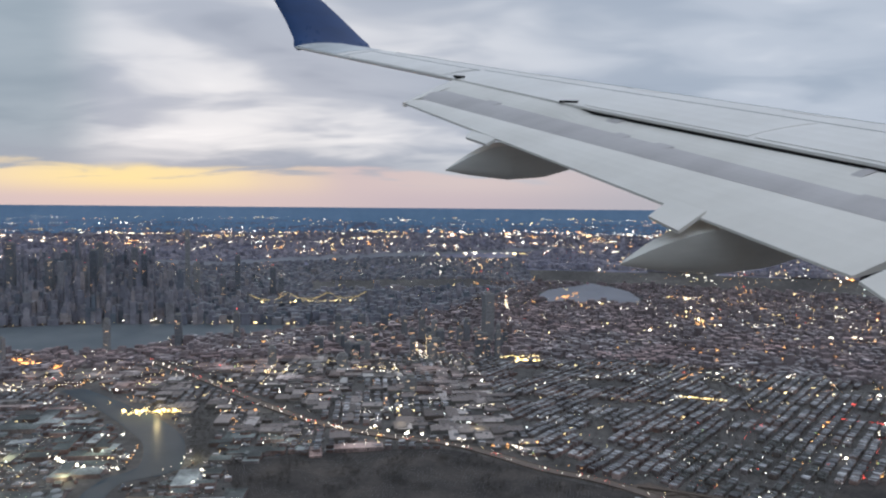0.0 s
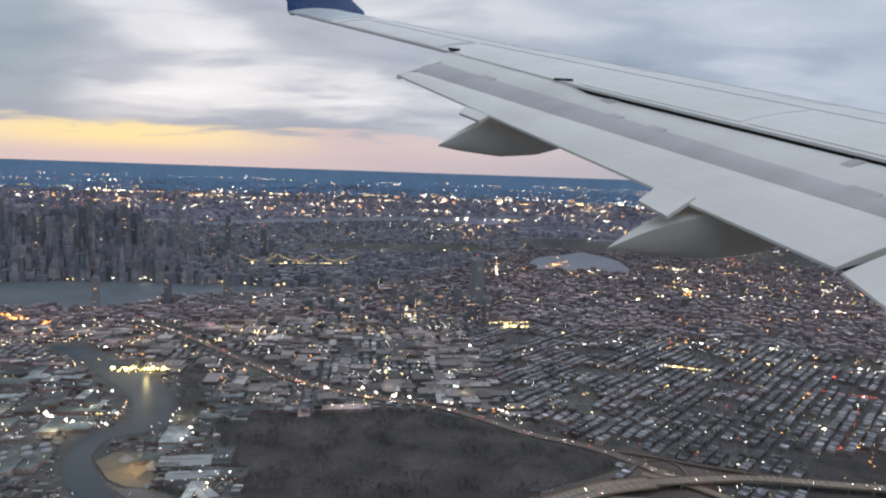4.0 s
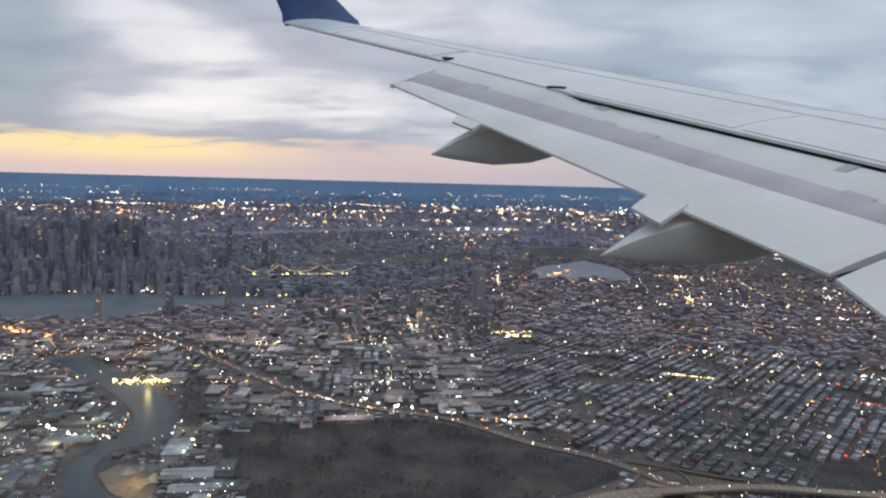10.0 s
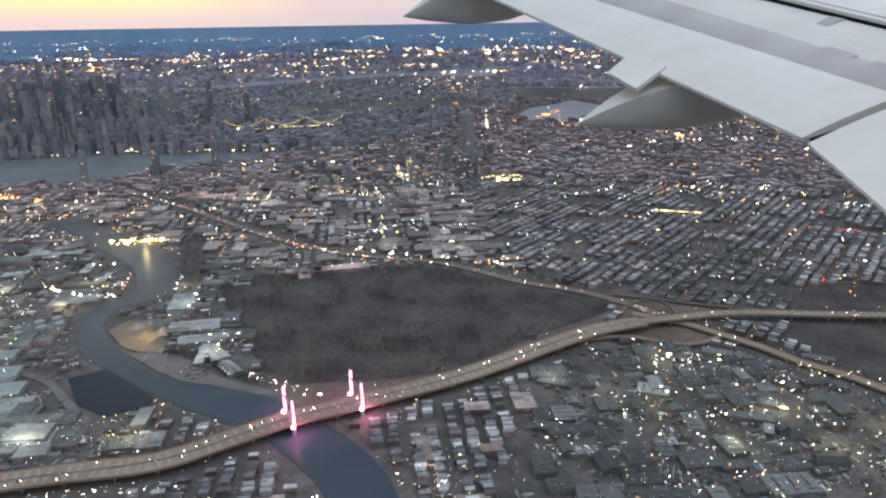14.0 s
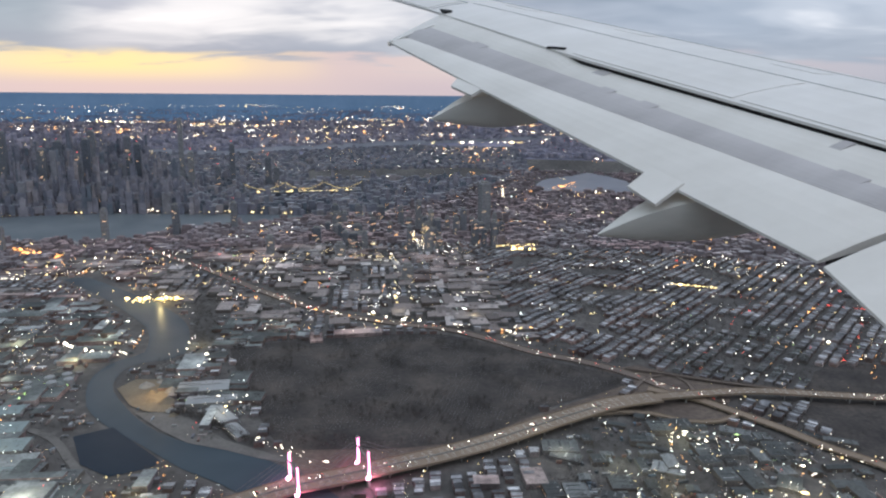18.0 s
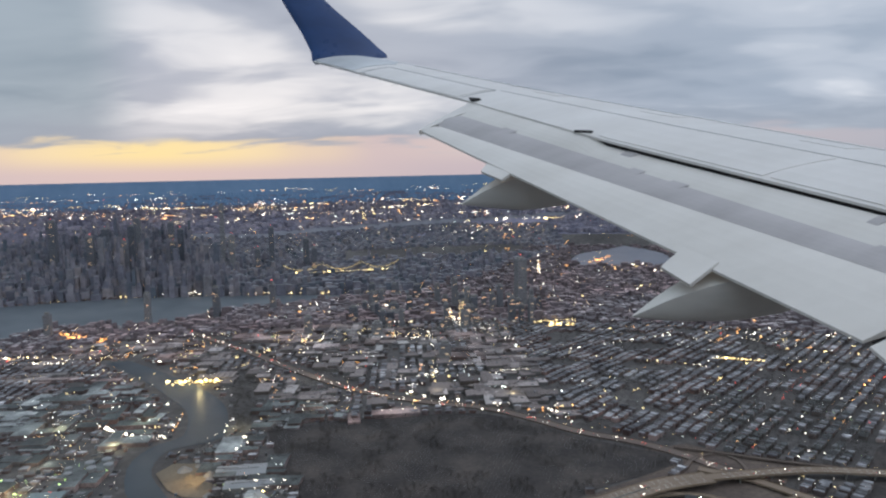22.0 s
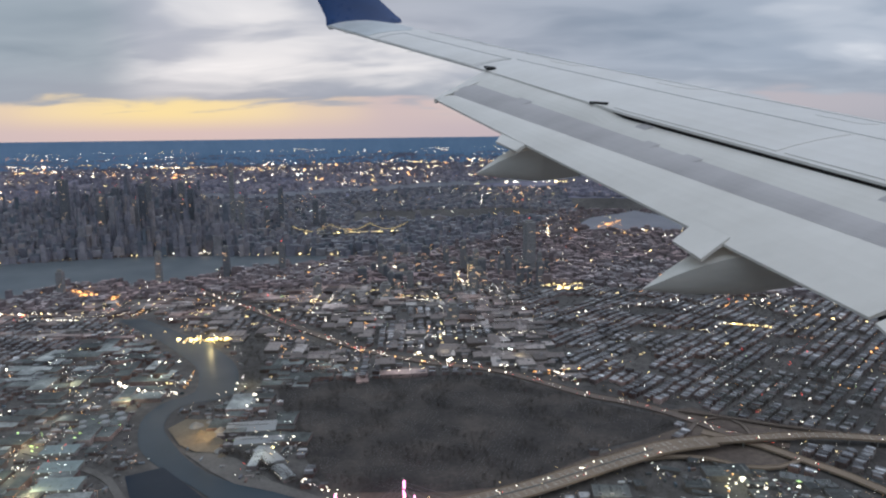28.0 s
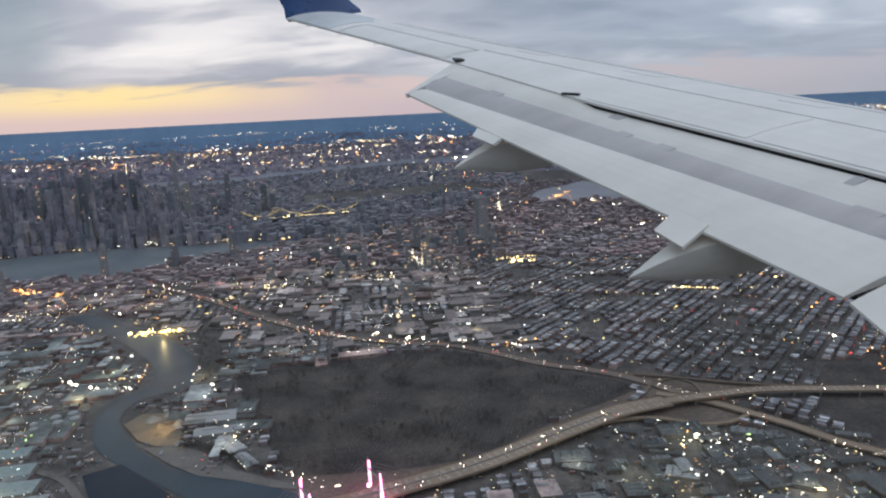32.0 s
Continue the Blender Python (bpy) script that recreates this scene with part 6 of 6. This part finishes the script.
# bare trees in the cemetery
def build_tree(seed, high):
    r = random.Random(seed)
    t = empty("bare_tree", pose(0, 0, 0), "leafless winter tree on the cemetery lawn", "tree", "cemetery trees")
    v, f = [], []

    def limb(a, b, r0, r1):
        u = (b - a).normalized().orthogonal().normalized()
        w = (b - a).normalized().cross(u)
        base = len(v)
        for c, q in ((a, r0), (b, r1)):
            for k in range(4):
                v.append(tuple(c + u * q * math.cos(math.pi / 2 * k) + w * q * math.sin(math.pi / 2 * k)))
        for k in range(4):
            f.append((base + k, base + (k + 1) % 4, base + 4 + (k + 1) % 4, base + 4 + k))

    top = Vector((r.uniform(-0.4, 0.4), r.uniform(-0.4, 0.4), high * 0.45))
    limb(Vector((0, 0, 0)), top, 0.4, 0.24)
    ends = []
    for k in range(6):
        q = k / 6 * 2 * math.pi + r.uniform(-0.4, 0.4)
        e = top + Vector((math.cos(q) * high * 0.26, math.sin(q) * high * 0.26, high * r.uniform(0.2, 0.42)))
        limb(top * r.uniform(0.7, 1.0), e, 0.16, 0.05)
        ends.append(e)
    piece("trunk", v, f, M_TWIG, t)
    v, f = [], []
    for k in range(90):
        c = r.choice(ends).lerp(top, r.random() * 0.5) + Vector((r.gauss(0, 1), r.gauss(0, 1), r.gauss(0, 0.9))) * high * 0.11
        s = high * r.uniform(0.03, 0.075)
        b0 = len(v)
        for j in range(3):
            v.append(tuple(c + Vector((r.uniform(-1, 1), r.uniform(-1, 1), r.uniform(-0.8, 0.8))) * s))
        f.append((b0, b0 + 1, b0 + 2))
    piece("crown", v, f, M_TWIG, t, "bare brown twigs")
    return t


tx, ty = np.random.default_rng(23).uniform(-800, 80, 6000), np.random.default_rng(24).uniform(890, 1530, 6000)
k = inside(tx, ty, CEMETERY) & (clustered(tx, ty, 70.0, 0.08, 77) | near_line(tx, ty, CEMETERY + CEMETERY[:1], 14)) & ~near_line(tx, ty, BQE, 34) & ~near_line(tx, ty, LIE, 26)
tx, ty = tx[k], ty[k]
tree_protos = []
for i in range(min(len(tx), 290)):
    m = pose(float(tx[i]), float(ty[i]), 1.0, 0, 0, RC.uniform(0, 360))
    if i < 5:
        t = build_tree(i, 9.0 + 1.3 * i)
        t.matrix_world = m
        tree_protos.append(t)
    else:
        copy_thing(tree_protos[RC.randrange(5)], m)

# the rest of the wood, in drifts
zx, zy = tx[290:], ty[290:]


def wood(name, x, y, label, seed):
    r = np.random.default_rng(seed)
    n, m = len(x), 26
    c = np.stack([x, y, np.full(n, 7.5)], -1)[:, None, :] + r.normal(0, 1, (n, m, 3)) * np.array([2.6, 2.6, 2.2])
    tri = c[:, :, None, :] + r.uniform(-1, 1, (n, m, 3, 3)) * np.array([1.0, 1.0, 0.9])
    V = tri.reshape(-1, 3)
    F = np.arange(len(V)).reshape(-1, 3)
    return tagged(new(name, mesh_of(name, V, F, M_TWIG)), label, "trees", kind="stuff")


wood("bare_wood", zx, zy, "drifts of bare winter trees over the lawn", 4)
# bare street trees between the terraces
vx, vy = np.random.default_rng(33).uniform(-1000, 900, 22000), np.random.default_rng(34).uniform(620, 2500, 22000)
k = ~open_ground(vx, vy, 2) & in_view(vx, vy) & clustered(vx, vy, 130.0, 0.02, 9)
wood("street_trees", vx[k], vy[k], "bare street and yard trees among the roofs", 5)

gx, gy = np.random.default_rng(63).uniform(-300, 1200, 9000), np.random.default_rng(64).uniform(1300, 2500, 9000)
bare = np.array([noise.noise(Vector((float(a) / 120, float(b) / 120, 8.0))) for a, b in zip(gx, gy)])
k = (bare < -0.16) & row_zone(gx, gy) & ~open_ground(gx, gy, 2) & in_view(gx, gy)
wood("park_trees", gx[k], gy[k], "bare trees filling small parks between the terraces", 7)
ux, uy = np.random.default_rng(43).uniform(400, 1000, 1500), np.random.default_rng(44).uniform(1000, 1610, 1500)
k = inside(ux, uy, FIELDS) & clustered(ux, uy, 60.0, 0.05, 78) & ~near_line(ux, uy, BQE, 30) & ~near_line(ux, uy, SPUR, 18)
wood("field_trees", ux[k], uy[k], "bare trees scattered over a second dark lawn", 6)
# rows of headstones
qx, qy = np.meshgrid(np.arange(-800, 80, 7.0), np.arange(900, 1530, 9.0))
qx, qy = qx.ravel() + RNG.uniform(-1.5, 1.5, qx.size), qy.ravel() + RNG.uniform(-1, 1, qx.size)
k = inside(qx, qy, CEMETERY) & ~near_line(qx, qy, CEMETERY + CEMETERY[:1], 12) & ~near_line(qx, qy, BQE, 30) & clustered(qx, qy, 60.0, -0.12, 5)
qx, qy = qx[k], qy[k]
boxes("headstones", qx, qy, np.full(len(qx), 0.9), np.full(len(qx), 0.4), RNG.uniform(0.9, 2.2, len(qx)) + 1.0, math.radians(20), [M_STONE, M_STONE], "close rows of small grey headstones", "headstones")
# lit windows of near blocks
wx, wy, wp, wu = lights(71, 3800, 640, 3600, 200.0, 0.34, 1.0, 7.0, 5)
orbs("lit_windows", wx[wu < 0.6], wy[wu < 0.6], 5.0, wp[wu < 0.6], L_DIM, "small dim lit windows")
orbs("lit_windows", wx[wu >= 0.6], wy[wu >= 0.6], 6.0, wp[wu >= 0.6], L_PALE, "small pale lit windows")


# heaps of gravel and sand in the creek yard
def gravel_heap(x, y, r, h, seed):
    q = random.Random(seed)
    ring = [[(rad * math.cos(a) * (1 + 0.12 * math.sin(3 * a + seed)), rad * math.sin(a), z) for a in [2 * math.pi * k / 14 for k in range(14)]]
            for rad, z in ((r, 0.0), (r * 0.72, h * 0.30), (r * 0.38, h * 0.68), (r * 0.10, h))]
    ring = [[(a + q.uniform(-0.4, 0.4), b + q.uniform(-0.4, 0.4), c) for a, b, c in s] for s in ring]
    v, f = loft(ring)
    ob = piece("earth_mound", v, f, M_SAND if seed % 2 else M_CONC, None, "", True)
    ob.matrix_world = pose(x, y, 1.2)
    return tagged(ob, "steep earth mound in a lit creek yard", "mound", "earth mounds")


for i, (x, y, r, h) in enumerate(((-850, 1070, 15, 9), (-820, 1045, 11, 7), (-790, 1065, 13, 8), (-770, 1020, 16, 10), (-740, 990, 10, 6), (-800, 1015, 9, 5), (-835, 1095, 9, 5), (-725, 975, 8, 5))):
    gravel_heap(x, y, r, h, i)


# long pale sheds on the quay between the yard and the cemetery wall
def quay_shed(x, y, w, d, h, yaw):
    s = empty("quay_shed", pose(x, y, 0, 0, 0, yaw), "long pale sheet-metal shed on the creek quay", "shed", "quay sheds")
    part("wall", box_bm(w, d, h), M_CONC, s)
    v, f = loft([[(a, -d / 2 - 0.5, h), (a, 0, h + 2.6), (a, d / 2 + 0.5, h), (a, d / 2, h - 0.3), (a, -d / 2, h - 0.3)] for a in (-w / 2 - 0.5, w / 2 + 0.5)])
    piece("roof", v, f, M_PALE, s, "pale ridged metal roof")
    for k in range(4):
        part("loading_door", box_bm(4.0, 0.2, 4.2, w * (-0.36 + 0.24 * k), -d / 2 - 0.1, 0.2), M_STEEL, s)
        part("wall_lamp", box_bm(1.4, 0.9, 0.7, w * (-0.36 + 0.24 * k), -d / 2 - 0.6, h - 1.4, 0.1), L_WHITE, s, "lit lamp over the door")
    part("ridge_vent", box_bm(w * 0.7, 1.4, 0.9, 0, 0, h + 2.4, 0.1), M_STEEL, s)
    return s


for x, y, w, d, h, yaw in ((-735, 1085, 92, 48, 9, 26), (-690, 1040, 88, 34, 8, 26), (-640, 990, 70, 30, 8, -36), (-585, 945, 52, 22, 7, -36)):
    quay_shed(x, y, w, d, h, yaw)

# trees and bushes in the yards under the expressway
ex, ey = np.random.default_rng(53).uniform(-100, 700, 3600), np.random.default_rng(54).uniform(600, 1260, 3600)
k = ~open_ground(ex, ey, 2) & clustered(ex, ey, 45.0, 0.0, 12)
wood("yard_trees", ex[k], ey[k], "bare trees and brush among the yards", 8)


# pale round silos in the works beyond the creek
def silo(x, y, r, h):
    t = empty("silo", pose(x, y, 0), "pale round concrete silo in the creek works", "silo", "creek silos")
    v, f = loft([[(q * r * math.cos(a), q * r * math.sin(a), z) for a in [2 * math.pi * k / 16 for k in range(16)]] for q, z in ((1.0, 0.0), (1.0, h * 0.85), (0.96, h * 0.87))])
    piece("drum", v, f, M_PALE, t)
    v, f = loft([[(q * r * math.cos(a), q * r * math.sin(a), z) for a in [2 * math.pi * k / 16 for k in range(16)]] for q, z in ((1.03, h * 0.87), (0.75, h * 0.94), (0.12, h))])
    piece("cap", v, f, M_PALE, t, "shallow domed cap")
    v, f = rod((r + 0.4, 0, 0), (r + 0.4, 0, h * 0.88), 0.25, 4)
    piece("ladder", v, f, M_STEEL, t)


for x, y, r, h in ((-1010, 1010, 9, 19), (-990, 1032, 9, 19), (-1032, 1030, 9, 19), (-1012, 1052, 9, 19), (-1040, 985, 7, 15), (-1058, 1004, 7, 15)):
    silo(x, y, r, h)


# broad halls with banded roofs by the basin
def hall(x, y, w, d, h, yaw, label):
    t = empty("factory_hall", pose(x, y, 0, 0, 0, yaw), label, "factory", "halls by the basin")
    part("wall", box_bm(w, d, h), M_CONC, t)
    n = 5
    for k in range(n):
        y0 = -d / 2 + d * k / n
        v, f = loft([[(a, y0, h), (a, y0 + d / n * 0.5, h + 1.6), (a, y0 + d / n, h), (a, y0 + d / n, h - 0.4), (a, y0, h - 0.4)] for a in (-w / 2 - 0.3, w / 2 + 0.3)])
        piece("roof_bay", v, f, M_TEAL, t, "pale grey-green sheet roof bay")
    for k in range(4):
        part("roof_vent", box_bm(2.2, 2.2, 1.6, w * (-0.35 + 0.23 * k), -d * 0.2, h + 1.0, 0.15), M_STEEL, t)
        part("wall_lamp", box_bm(1.6, 0.8, 0.8, w * (-0.36 + 0.24 * k), -d / 2 - 0.5, h - 1.2, 0.1), L_COOL, t, "lit lamp on the wall")


for x, y, w, d, h, yaw in ((-905, 800, 70, 44, 10, 24), (-955, 850, 66, 40, 9, 24), (-850, 745, 62, 40, 9, 24), (-1010, 905, 60, 36, 8, 24), (-760, 700, 56, 36, 8, 20)):
    hall(x, y, w, d, h, yaw, "broad factory hall with a grey-green banded roof")

# stacked goods, trailers and huts in the yards
cx, cy = np.r_[RNG.uniform(-1500, -560, 2600), RNG.uniform(-80, 700, 1500)], np.r_[RNG.uniform(580, 1500, 2600), RNG.uniform(620, 1240, 1500)]
k = ~open_ground(cx, cy, 4) & in_view(cx, cy) & clustered(cx, cy, 55.0, -0.05, 31)
cx, cy = cx[k], cy[k]
n = len(cx)
boxes("stacked_goods", cx, cy, RNG.uniform(4, 15, n), RNG.uniform(2.4, 4.5, n), RNG.uniform(2.2, 5.0, n), math.radians(20) + RNG.choice([0, math.pi / 2], n) + RNG.normal(0, 0.08, n),
      [M_GOODS, M_GOODS], "rows of trailers, containers and stacked goods in the yards", "stacked goods")

# a dark line of trees behind the embankment
ex, ey = np.array(smooth_line([(-725, 985), (-670, 975), (-600, 945), (-525, 915)], 2.2)).T
ex, ey = np.repeat(ex, 3), np.repeat(ey, 3)
wood("embankment_trees", ex + RNG.normal(0, 5.0, len(ex)), ey + RNG.normal(0, 5.0, len(ey)), "bare trees in a line behind the creek embankment", 9)

# a dense wood on the bank above the creek bend
ex, ey = RNG.uniform(-1300, -700, 5000), RNG.uniform(1250, 1800, 5000)
k = inside(ex, ey, COPSE)
wood("bank_wood", ex[k], ey[k], "dense bare wood on the bank above the creek bend", 10)
